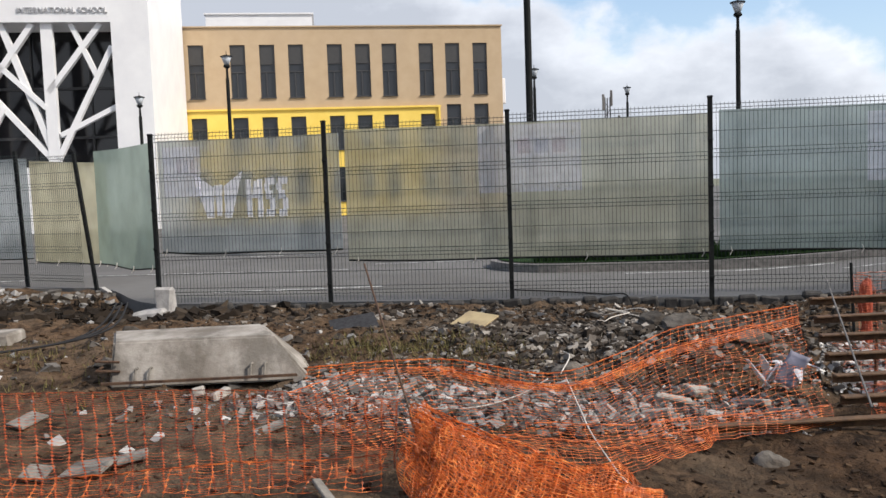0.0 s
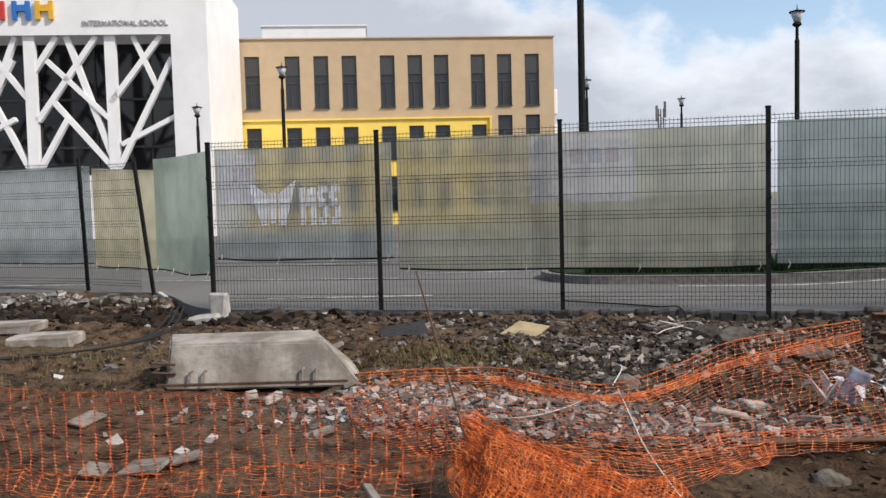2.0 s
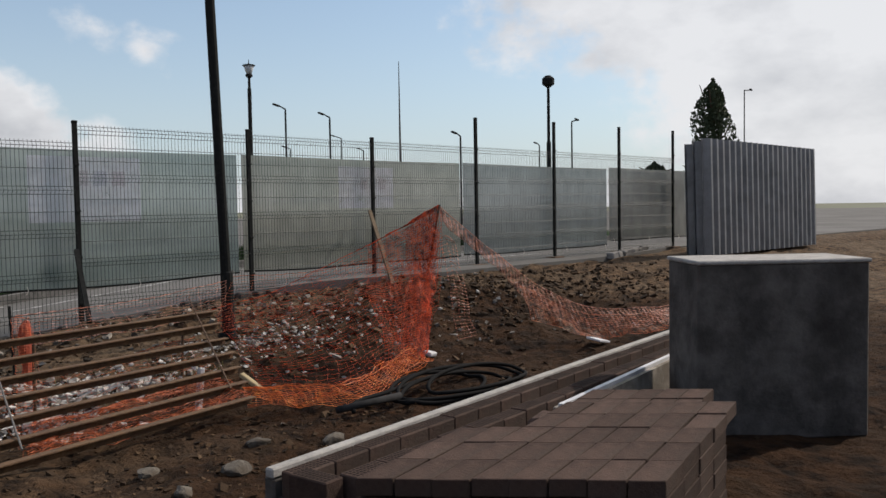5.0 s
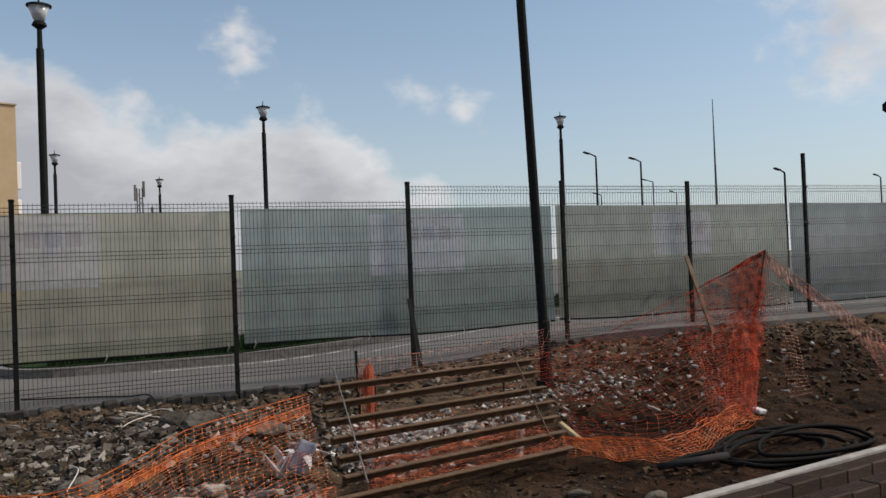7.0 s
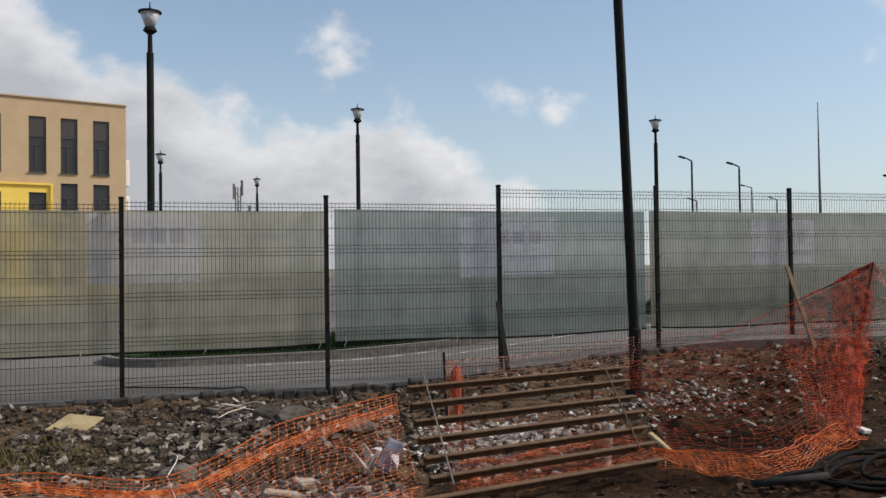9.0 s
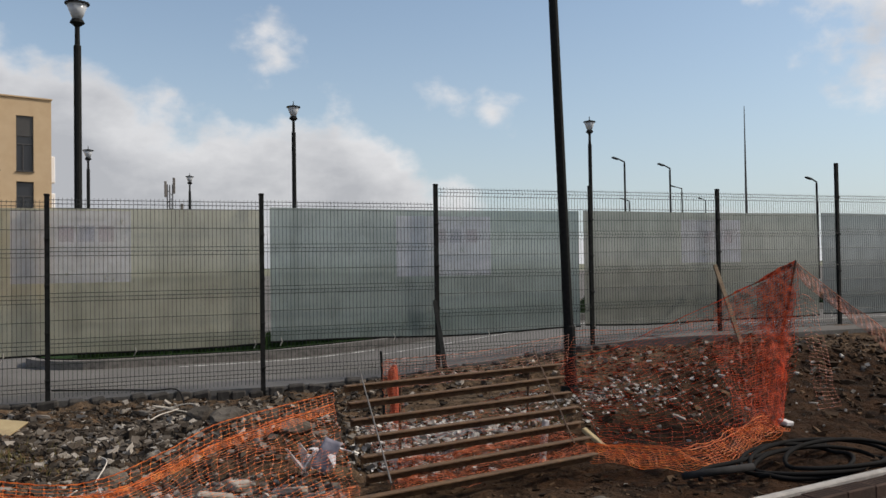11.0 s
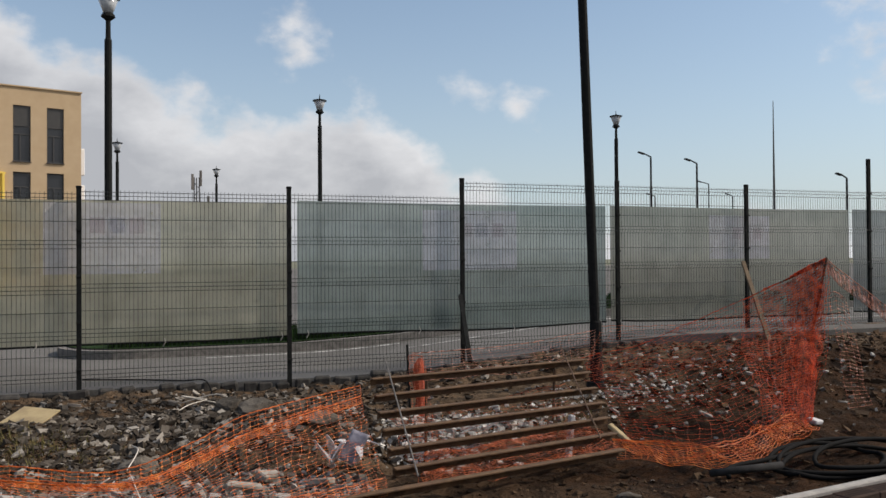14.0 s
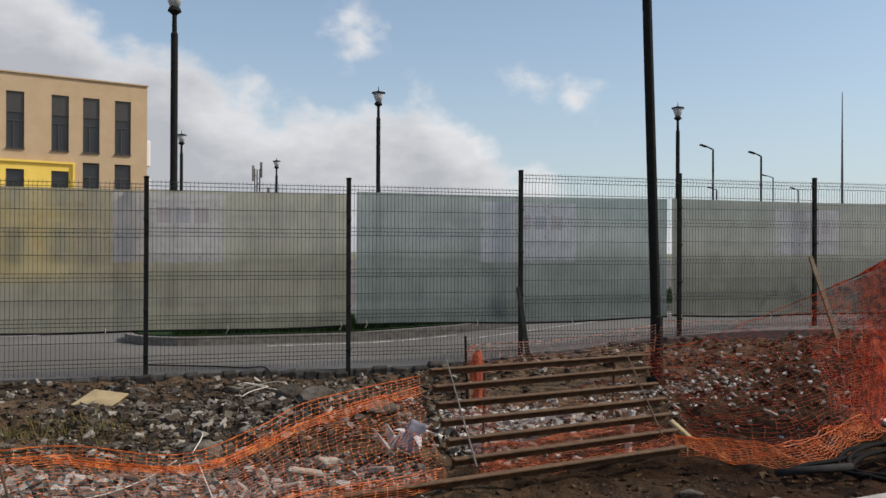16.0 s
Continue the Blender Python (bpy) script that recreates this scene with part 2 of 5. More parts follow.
def sheet_material(name, tint, haze, blur=0.16):
    """Milky polycarbonate: blurs what lies behind, and scatters some light itself."""
    m = bpy.data.materials.new(name)
    m.use_nodes = True
    nt = m.node_tree
    N, L = nt.nodes, nt.links
    N.remove(N["Principled BSDF"])
    out = N["Material Output"]
    clear = N.new("ShaderNodeBsdfRefraction")
    clear.inputs["Color"].default_value = (*[0.55 + 0.45 * c for c in tint], 1)
    clear.inputs["Roughness"].default_value, clear.inputs["IOR"].default_value = blur, 1.12
    diff = N.new("ShaderNodeBsdfDiffuse")
    trans = N.new("ShaderNodeBsdfTranslucent")
    co = N.new("ShaderNodeTexCoord").outputs["Object"]
    t = N.new("ShaderNodeTexNoise")
    t.inputs["Scale"].default_value, t.inputs["Detail"].default_value = 1.3, 6
    mp = N.new("ShaderNodeMapping")
    mp.inputs["Scale"].default_value = (2.6, 1.0, 1.6)
    L.new(co, mp.inputs["Vector"])
    L.new(mp.outputs[0], t.inputs["Vector"])
    spread = N.new("ShaderNodeMapRange")
    spread.inputs["From Min"].default_value, spread.inputs["From Max"].default_value = 0.36, 0.64
    L.new(t.outputs["Fac"], spread.inputs["Value"])
    mixc = N.new("ShaderNodeMix")
    mixc.data_type = "RGBA"
    mixc.inputs[6].default_value = (*[min(1.0, c * 0.67) for c in tint], 1)
    mixc.inputs[7].default_value = (*[min(1.0, c * 0.85) for c in tint], 1)
    L.new(spread.outputs["Result"], mixc.inputs[0])
    L.new(mixc.outputs[2], diff.inputs["Color"])
    L.new(mixc.outputs[2], trans.inputs["Color"])
    a = N.new("ShaderNodeMixShader")
    a.inputs[0].default_value = 0.6
    L.new(diff.outputs[0], a.inputs[1])
    L.new(trans.outputs[0], a.inputs[2])
    bmix = N.new("ShaderNodeMixShader")
    bmix.inputs[0].default_value = haze
    L.new(clear.outputs[0], bmix.inputs[1])
    L.new(a.outputs[0], bmix.inputs[2])
    gl = N.new("ShaderNodeBsdfGlossy")
    gl.inputs["Roughness"].default_value = 0.12
    lw = N.new("ShaderNodeFresnel")
    lw.inputs["IOR"].default_value = 1.14
    c = N.new("ShaderNodeMixShader")
    L.new(lw.outputs[0], c.inputs[0])
    L.new(bmix.outputs[0], c.inputs[1])
    L.new(gl.outputs[0], c.inputs[2])
    L.new(c.outputs[0], out.inputs["Surface"])
    return m


def net_material(name, col, through_light=0.3, strand_shade=0.22):
    m = bpy.data.materials.new(name)
    m.use_nodes = True
    nt = m.node_tree
    N, L = nt.nodes, nt.links
    b = N["Principled BSDF"]
    b.inputs["Roughness"].default_value = 0.45
    t = N.new("ShaderNodeTexNoise")
    t.inputs["Scale"].default_value, t.inputs["Detail"].default_value = 17.0, 4
    L.new(N.new("ShaderNodeTexCoord").outputs["Object"], t.inputs["Vector"])
    # noise from dark to bright paints shaded and sunlit strands into the colour
    x = N.new("ShaderNodeValToRGB")
    x.color_ramp.elements[0].position, x.color_ramp.elements[0].color = 0.40, (col[0] * strand_shade, col[1] * strand_shade * 0.9, col[2] * strand_shade * 1.3, 1)
    x.color_ramp.elements[1].position, x.color_ramp.elements[1].color = 0.70, (col[0], col[1] * 1.45, col[2] * 2.2, 1)
    mid = x.color_ramp.elements.new(0.53)
    mid.color = (col[0] * 0.8, col[1] * 0.66, col[2] * 0.6, 1)
    L.new(t.outputs["Fac"], x.inputs["Fac"])
    L.new(x.outputs["Color"], b.inputs["Base Color"])
    tr = N.new("ShaderNodeBsdfTranslucent")
    L.new(x.outputs["Color"], tr.inputs["Color"])
    mx = N.new("ShaderNodeMixShader")
    mx.inputs[0].default_value = through_light
    L.new(b.outputs[0], mx.inputs[1])
    L.new(tr.outputs[0], mx.inputs[2])
    L.new(mx.outputs[0], N["Material Output"].inputs["Surface"])
    return m


def glass_material(name, col, rough=0.05):
    m = bpy.data.materials.new(name)
    m.use_nodes = True
    b = m.node_tree.nodes["Principled BSDF"]
    b.inputs["Base Color"].default_value = (*col, 1)
    b.inputs["Roughness"].default_value = rough
    b.inputs["IOR"].default_value = 1.5
    return m


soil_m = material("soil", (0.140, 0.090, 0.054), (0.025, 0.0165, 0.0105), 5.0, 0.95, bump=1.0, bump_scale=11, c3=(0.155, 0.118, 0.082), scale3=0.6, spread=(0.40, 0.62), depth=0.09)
asphalt_m = material("asphalt", (0.145, 0.139, 0.131), (0.102, 0.099, 0.095), 30, 0.85, bump=0.3, bump_scale=150, c3=(0.20, 0.196, 0.19), scale3=0.25, depth=0.005)
far_m = material("far_ground", (0.22, 0.22, 0.17), (0.15, 0.165, 0.11), 0.05, 0.95, c3=(0.16, 0.15, 0.12), scale3=0.01)
kerb_m = material("kerb_concrete", (0.22, 0.21, 0.20), (0.13, 0.125, 0.12), 12, 0.9, bump=0.4, bump_scale=40, per_piece=0.25)
dark_stone_m = material("dark_block", (0.060, 0.056, 0.052), (0.028, 0.027, 0.026), 14, 0.9, bump=0.5, bump_scale=30, per_piece=0.35)
paint_m = material("road_paint", (0.50, 0.50, 0.48), (0.17, 0.168, 0.16), 6, 0.8, spread=(0.4, 0.6))
grass_m = material("lawn", (0.026, 0.055, 0.016), (0.014, 0.032, 0.010), 14, 0.95, bump=0.8, bump_scale=60)
post_m = material("dark_paint", (0.018, 0.019, 0.019), (0.010, 0.011, 0.011), 20, 0.82, 0.0, bump=0.1, bump_scale=80)
wire_m = material("coated_wire", (0.020, 0.028, 0.026), (0.012, 0.018, 0.017), 15, 0.6)
tan_m = material("tan_render", (0.52, 0.395, 0.255), (0.47, 0.35, 0.22), 1.2, 0.85, bump=0.15, bump_scale=60, c3=(0.49, 0.38, 0.26), scale3=0.12)
yellow_m = material("yellow_render", (0.86, 0.63, 0.13), (0.80, 0.57, 0.10), 1.2, 0.8, bump=0.15, bump_scale=60)
white_m = material("white_cladding", (0.80, 0.80, 0.80), (0.72, 0.72, 0.73), 0.7, 0.5, bump=0.05, bump_scale=20)
frame_m = material("window_frame_grey", (0.050, 0.050, 0.052), (0.040, 0.040, 0.042), 8, 0.45)
spandrel_m = material("spandrel_panel", (0.052, 0.050, 0.048), (0.042, 0.041, 0.040), 5, 0.35)
pane_m = glass_material("window_glass", (0.022, 0.025, 0.030), 0.06)
dark_glass_m = glass_material("dark_glazing", (0.010, 0.010, 0.012), 0.12)
conc_m = material("cast_concrete", (0.38, 0.35, 0.31), (0.19, 0.172, 0.148), 3.0, 0.9, bump=0.4, bump_scale=30, c3=(0.15, 0.125, 0.10), scale3=2.6, spread=(0.42, 0.6))
block_m = material("dark_concrete", (0.15, 0.138, 0.128), (0.07, 0.064, 0.06), 5, 0.9, bump=0.5, bump_scale=30, c3=(0.045, 0.040, 0.037), scale3=1.3, amount3=0.75)
rust_m = material("rusty_steel", (0.115, 0.062, 0.035), (0.055, 0.032, 0.022), 18, 0.8, 0.25, bump=0.5, bump_scale=70, c3=(0.16, 0.10, 0.06), scale3=4)
bar_m = material("brown_bar", (0.150, 0.082, 0.036), (0.070, 0.038, 0.018), 14, 0.75, bump=0.4, bump_scale=60, c3=(0.09, 0.047, 0.026), scale3=3)
wood_m = material("weathered_wood", (0.20, 0.15, 0.10), (0.12, 0.09, 0.065), 9, 0.85, bump=0.5, bump_scale=50)
ply_m = material("plywood", (0.44, 0.35, 0.20), (0.36, 0.28, 0.15), 6, 0.8, bump=0.2, bump_scale=40, c3=(0.25, 0.19, 0.12), scale3=3)
tar_m = material("roofing_felt", (0.055, 0.055, 0.058), (0.03, 0.03, 0.032), 20, 0.9, bump=0.5, bump_scale=80)
brick_m = material("clay_brick", (0.088, 0.058, 0.047), (0.052, 0.035, 0.029), 10, 0.9, bump=0.4, bump_scale=60, per_piece=0.22, c3=(0.078, 0.062, 0.053), scale3=3)
mortar_m = material("light_mortar", (0.44, 0.42, 0.40), (0.30, 0.29, 0.275), 9, 0.9, bump=0.5, bump_scale=40)
scrap_m = material("plaster_scrap", (0.29, 0.265, 0.23), (0.15, 0.138, 0.118), 8, 0.9, bump=0.6, bump_scale=30)
stone_m = material("field_stone", (0.145, 0.130, 0.112), (0.062, 0.055, 0.047), 7, 0.9, bump=0.7, bump_scale=25, c3=(0.09, 0.07, 0.052), scale3=3, per_piece=0.35)
letter_m = material("letter_grey", (0.42, 0.42, 0.43), (0.36, 0.36, 0.37), 5, 0.5)
hole_shade_m = material("hole_shade", (0.02, 0.014, 0.012), (0.012, 0.01, 0.009), 10, 0.95)
hose_m = material("black_hose", (0.010, 0.010, 0.011), (0.007, 0.007, 0.007), 10, 0.85)
grey_cable_m = material("grey_cable", (0.035, 0.035, 0.037), (0.020, 0.020, 0.021), 10, 0.85)
white_cable_m = material("white_cord", (0.62, 0.58, 0.52), (0.45, 0.41, 0.36), 10, 0.7)
galv_m = material("galvanised_sheet", (0.22, 0.23, 0.245), (0.15, 0.155, 0.165), 3, 0.5, 0.6, bump=0.08, bump_scale=10, c3=(0.25, 0.25, 0.26), scale3=0.8)
plastic_white_m = material("white_plastic", (0.66, 0.66, 0.68), (0.5, 0.5, 0.53), 6, 0.5, bump=0.5, bump_scale=12)
lamp_glass_m = glass_material("lamp_glass", (0.40, 0.43, 0.46), 0.12)
bark_m = material("bark", (0.10, 0.075, 0.055), (0.06, 0.045, 0.033), 12, 0.95, bump=0.8, bump_scale=30)
leaf_m = material("foliage", (0.045, 0.062, 0.026), (0.025, 0.038, 0.016), 2, 0.8)
orange_m = net_material("orange_net", (0.90, 0.235, 0.045))
red_net_m = net_material("faded_orange_net", (0.68, 0.155, 0.040))
rubble_m = island_material("rubble", [(0.06, 0.053, 0.046), (0.15, 0.138, 0.125), (0.30, 0.285, 0.265), (0.62, 0.60, 0.57)])
plaster_m = island_material("white_plaster", [(0.16, 0.145, 0.13), (0.42, 0.40, 0.37), (0.66, 0.64, 0.61), (0.80, 0.78, 0.75)])
# brighter copy of the orange net with less of the painted shade
bright_net_m = net_material("bright_net", (0.98, 0.28, 0.045), 0.4, 0.5)
# redder, more translucent copy: the drape's backlit glow put into the colour
drape_net_m = net_material("sunlit_net", (0.92, 0.135, 0.022), 0.6)
# paler copy: the sun's glints on the strands put into the colour
glint_faded_net_m = net_material("glint_faded_net", (0.80, 0.36, 0.22))
dark_clod_m = island_material("dug_soil", [(0.010, 0.008, 0.006), (0.024, 0.018, 0.013), (0.045, 0.034, 0.025), (0.085, 0.066, 0.048)])
gravel_m = island_material("grey_gravel", [(0.021, 0.016, 0.012), (0.074, 0.061, 0.049), (0.15, 0.13, 0.108), (0.47, 0.435, 0.39)])
clod_m = island_material("soil_clods", [(0.022, 0.015, 0.010), (0.052, 0.033, 0.020), (0.092, 0.057, 0.033), (0.15, 0.096, 0.056)])
sheets_m = [sheet_material("milky_sheet", c, h, 0.16 if h > 0.5 else 0.26) for c, h in (((0.70, 0.74, 0.73), 0.44), ((0.77, 0.76, 0.63), 0.50), ((0.57, 0.65, 0.62), 0.49), ((0.60, 0.61, 0.54), 0.48), ((0.54, 0.58, 0.57), 0.48), ((0.53, 0.53, 0.50), 0.47), ((0.96, 0.90, 0.66), 0.55))]


def overlay_material(name, col, weight):
    """A thin print that lets most of what is behind it show."""
    m = bpy.data.materials.new(name)
    m.use_nodes = True
    N, L = m.node_tree.nodes, m.node_tree.links
    N.remove(N["Principled BSDF"])
    t, d, x = N.new("ShaderNodeBsdfTransparent"), N.new("ShaderNodeBsdfDiffuse"), N.new("ShaderNodeMixShader")
    tex, rng_n = N.new("ShaderNodeTexNoise"), N.new("ShaderNodeMapRange")
    tex.inputs["Scale"].default_value, tex.inputs["Detail"].default_value = 5.0, 6
    rng_n.inputs["To Min"].default_value, rng_n.inputs["To Max"].default_value = weight * 0.6, weight * 1.4
    L.new(N.new("ShaderNodeTexCoord").outputs["Object"], tex.inputs["Vector"])
    L.new(tex.outputs["Fac"], rng_n.inputs["Value"])
    L.new(rng_n.outputs["Result"], x.inputs[0])
    d.inputs["Color"].default_value = (*col, 1)
    back, both = N.new("ShaderNodeBsdfTranslucent"), N.new("ShaderNodeMixShader")
    back.inputs["Color"].default_value = (*col, 1)
    both.inputs[0].default_value = 0.5
    L.new(d.outputs[0], both.inputs[1])
    L.new(back.outputs[0], both.inputs[2])
    L.new(t.outputs[0], x.inputs[1])
    L.new(both.outputs[0], x.inputs[2])
    L.new(x.outputs[0], N["Material Output"].inputs["Surface"])
    return m


poster_m = overlay_material("poster_paper", (0.88, 0.88, 0.98), 0.32)
poster_red_m = overlay_material("poster_red", (0.40, 0.20, 0.26), 0.09)
poster_blue_m = overlay_material("poster_blue", (0.18, 0.20, 0.36), 0.09)
print_m = material("white_print", (0.93, 0.93, 0.94), (0.84, 0.84, 0.86), 6, 0.7)

# soil multiplied dark brown by position over the dug part, with an uneven edge
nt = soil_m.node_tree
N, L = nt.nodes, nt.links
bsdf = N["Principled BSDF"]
# the soil colour before the multiply
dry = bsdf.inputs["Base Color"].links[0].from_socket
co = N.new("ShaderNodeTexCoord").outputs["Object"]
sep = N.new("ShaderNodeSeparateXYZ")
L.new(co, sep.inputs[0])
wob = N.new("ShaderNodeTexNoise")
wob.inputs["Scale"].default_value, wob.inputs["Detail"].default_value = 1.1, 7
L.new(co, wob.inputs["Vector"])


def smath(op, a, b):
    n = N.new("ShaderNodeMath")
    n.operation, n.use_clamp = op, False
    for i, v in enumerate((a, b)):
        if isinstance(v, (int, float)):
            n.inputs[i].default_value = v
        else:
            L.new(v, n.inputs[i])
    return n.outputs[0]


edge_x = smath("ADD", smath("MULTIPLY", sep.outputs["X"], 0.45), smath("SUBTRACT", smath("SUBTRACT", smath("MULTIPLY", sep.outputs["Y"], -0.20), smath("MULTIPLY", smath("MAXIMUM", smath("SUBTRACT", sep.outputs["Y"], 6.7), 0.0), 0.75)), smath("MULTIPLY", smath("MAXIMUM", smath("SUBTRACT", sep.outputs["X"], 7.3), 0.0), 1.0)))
dark_fac = N.new("ShaderNodeMapRange")
dark_fac.inputs["From Min"].default_value, dark_fac.inputs["From Max"].default_value = 0.0, 1.3
L.new(smath("ADD", edge_x, smath("MULTIPLY", wob.outputs["Fac"], 2.2)), dark_fac.inputs["Value"])
darkened = N.new("ShaderNodeMix")
darkened.data_type, darkened.blend_type = "RGBA", "MULTIPLY"
darkened.inputs[7].default_value = (0.325, 0.242, 0.183, 1)
L.new(dark_fac.outputs["Result"], darkened.inputs[0])
L.new(dry, darkened.inputs[6])
L.new(darkened.outputs[2], bsdf.inputs["Base Color"])


# ---------- ground ----------
def edge_y(x):
    """Where the asphalt of the parking ends towards the building site."""
    if x < -5.9:
        return 11.1 + 2.2 * smooth01(-5.9, -8.6, x)
    return 11.1 - 0.85 * smooth01(5.5, 10.0, x) + 0.9 * smooth01(14, 20, x)


def lot_z(x, y):
    return 0.42 * smooth01(2.0, 8.5, x) + 0.03 * smooth01(13, 30, y)


def soil_z(x, y):
    e = edge_y(x)
    z = lot_z(x, y) * smooth01(5.6, 9.4, y) - 0.05
    z += 0.075 * fbm(x, y, 0.55) + 0.045 * fbm(x + 9, y, 2.1) + (0.018 + 0.02 * smooth01(5.2, 7.5, y)) * fbm(x, y, 6.0)
    z -= 0.34 * math.exp(-(((x - 2.3) / 1.1) ** 2 + ((y - 6.85) / 0.55) ** 2))
    z -= 0.26 * math.exp(-(((x + 7.0) / 1.5) ** 2 + ((y - 11.2) / 0.7) ** 2))
    z += 0.22 * math.exp(-(((x - 7.2) / 1.6) ** 2 + ((y - 8.4) / 0.8) ** 2))
    z += 0.12 * math.exp(-(((x + 1.3) / 2.2) ** 2 + ((y - 8.2) / 0.7) ** 2))
    z += 0.10 * math.exp(-(((x - 1.0) / 1.2) ** 2 + ((y - 8.3) / 0.7) ** 2))
    z += 0.30 * math.exp(-(((x - 1.12) / 0.32) ** 2 + ((y - 7.2) / 0.32) ** 2))
    if y > e - 0.12:
        z = min(z, lot_z(x, y) - 0.16)
    return z


def grid(xs, ys, zf):
    g = Geo()
    g.v = [(x, y, zf(x, y)) for y in ys for x in xs]
    n = len(xs)
    g.f = [(j * n + i, j * n + i + 1, j * n + n + i + 1, j * n + n + i) for j in range(len(ys) - 1) for i in range(n - 1)]
    return g


xs = [-120, -60, -30, -20, -15] + [-12 + 0.1 * i for i in range(45)] + [-7.5 + 0.05 * i for i in range(330)] + [9 + 0.1 * i for i in range(50)] + [14 + 0.5 * i for i in range(25)] + [28, 40, 80, 160]
ys = [-120, -60, -30, -12, -6, -3, -1.5] + [-0.6 + 0.1 * i for i in range(36)] + [3.0 + 0.05 * i for i in range(228)]
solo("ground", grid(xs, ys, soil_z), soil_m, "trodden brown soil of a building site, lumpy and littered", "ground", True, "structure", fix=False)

far = Geo()
far.add([(-2500, -2500, -0.9), (2500, -2500, -0.9), (2500, 4000, -0.9), (-2500, 4000, -0.9)], [(0, 1, 2, 3)])
solo("ground_far", far, far_m, "flat open land reaching to the horizon", "ground", kind="structure")

lot = Geo()
lx = [-90, -50, -30, -20, -14] + [-12 + 0.25 * i for i in range(140)] + [24, 30, 40, 60, 100, 160]
rows_n = [0.0, 0.4, 0.9, 1.8, 3, 5, 8, 12, 18, 26, 36, 60, 110]
for x in lx:
    lot.v += [(x, edge_y(x) + d, lot_z(x, edge_y(x) + d)) for d in rows_n] + [(x, edge_y(x), lot_z(x, edge_y(x)) - 0.3)]
k = len(rows_n) + 1
for i in range(len(lx) - 1):
    for j in range(len(rows_n) - 1):
        lot.f.append((i * k + j, i * k + k + j, i * k + k + j + 1, i * k + j + 1))
    lot.f.append((i * k + k - 1, i * k + 2 * k - 1, i * k + k, i * k))
solo("pavement", lot, asphalt_m, "grey asphalt of a parking lot with worn patches", "pavement", kind="structure", fix=False)


def paint(x0, y0, x1, y1, w):
    g = Geo()
    n = 14
    d = Vector((x1 - x0, y1 - y0, 0))
    s = Vector((-d.y, d.x, 0)).normalized() * w / 2
    for i in range(n + 1):
        p = Vector((x0, y0, 0)) + d * i / n
        for q in (p - s, p + s):
            g.v.append((q.x, q.y, lot_z(q.x, q.y) + 0.008))
    g.f = [(2 * i, 2 * i + 2, 2 * i + 3, 2 * i + 1) for i in range(n)]
    return g


for i, (x0, y0, x1, y1, w) in enumerate([(-5.8, 12.3, -3.2, 12.75, 0.14), (0.6, 13.95, 3.9, 14.1, 0.12), (-9.5, 15.2, -4.5, 15.5, 0.1), (-4.2, 16.5, -2.0, 16.9, 0.1), (-14, 14.2, -10.5, 14.6, 0.14), (0.3, 15.3, 3.2, 15.9, 0.13), (3.8, 13.4, 9.0, 13.9, 0.1), (-8, 19, -2, 20.2, 0.12), (9.5, 12.1, 15, 12.3, 0.1)]):
    solo("road_marking", paint(x0, y0, x1, y1, w), paint_m, "worn white line painted on the asphalt", "marking", kind="structure", group="road markings")

# lawn island behind the fence
isl = thing("lawn_island", "long lawn island with rounded end inside a low concrete kerb", "lawn island", kind="structure")
ring, inner = [], []
for i in range(13):
    t = math.pi / 2 + math.pi * i / 12
    ring.append((-0.5 + 1.25 * math.cos(t), 15.55 + 1.25 * math.sin(t)))
    inner.append((-0.5 + 1.10 * math.cos(t), 15.55 + 1.10 * math.sin(t)))
far_side = [(x, 17.2 + (x - 10) * 0.04) for x in (30, 26, 22, 18, 14)] + [(x, 16.8 + (x + 0.5) * 0.038) for x in (10, 8, 6, 4, 2)]
near_side = [(x, 14.3 + (x + 0.5) * 0.019) for x in (2, 4, 6, 8, 10)] + [(x, 14.5 + (x - 10) * 0.035) for x in (14, 18, 22, 26, 30)]
outline = far_side + ring + near_side
line_in = [(x, y - 0.15) for x, y in far_side] + inner + [(x, y + 0.15) for x, y in near_side]
g = Geo()
for (x, y), (u, v) in zip(outline, line_in):
    z = lot_z(x, y)
    g.v += [(x, y, z - 0.3), (x, y, z + 0.14), (u, v, z + 0.14), (u, v, z)]
for i in range(len(outline) - 1):
    for j in range(3):
        g.f.append((4 * i + j, 4 * i + j + 1, 4 * i + j + 5, 4 * i + j + 4))
part("kerb", g, kerb_m, isl)
g = Geo()
n = len(line_in)
for x, y in line_in:
    g.v.append((x, y, lot_z(x, y) + 0.16))
g.f = [(i, i + 1, n - 2 - i, n - 1 - i) for i in range(n // 2)]
part("lawn", g, grass_m, isl, "dark green mown lawn")
rng = random.Random(3)
g = Geo()
for i in range(15000):
    x = rng.uniform(-0.9, 18)
    y = 14.6 + 0.2 * smooth01(0, 10, x) + rng.uniform(0.0, 1.6) ** 1.5
    z = lot_z(x, y) + 0.14
    h, d = rng.uniform(0.12, 0.27), rng.uniform(0, 6.28)
    dx, dy = math.cos(d) * 0.02, math.sin(d) * 0.02
    g.add([(x - dx, y - dy, z), (x + dx, y + dy, z), (x + dy * 2, y - dx * 2, z + h)], [(0, 1, 2)])
tagged(part("grass_blades", g, grass_m, isl, fix=False), kind="stuff")

# ---------- fence ----------
FY = 11.08
POST_X = [-6.03, -3.54, -1.07, 1.47, 3.92, 6.46, 8.88, 11.49, 13.96, 16.47, 18.96]
POST_T = [2.37, 2.44, 2.47, 2.52, 2.70, 2.73, 2.73, 3.24, 3.31, 3.35, 3.40]
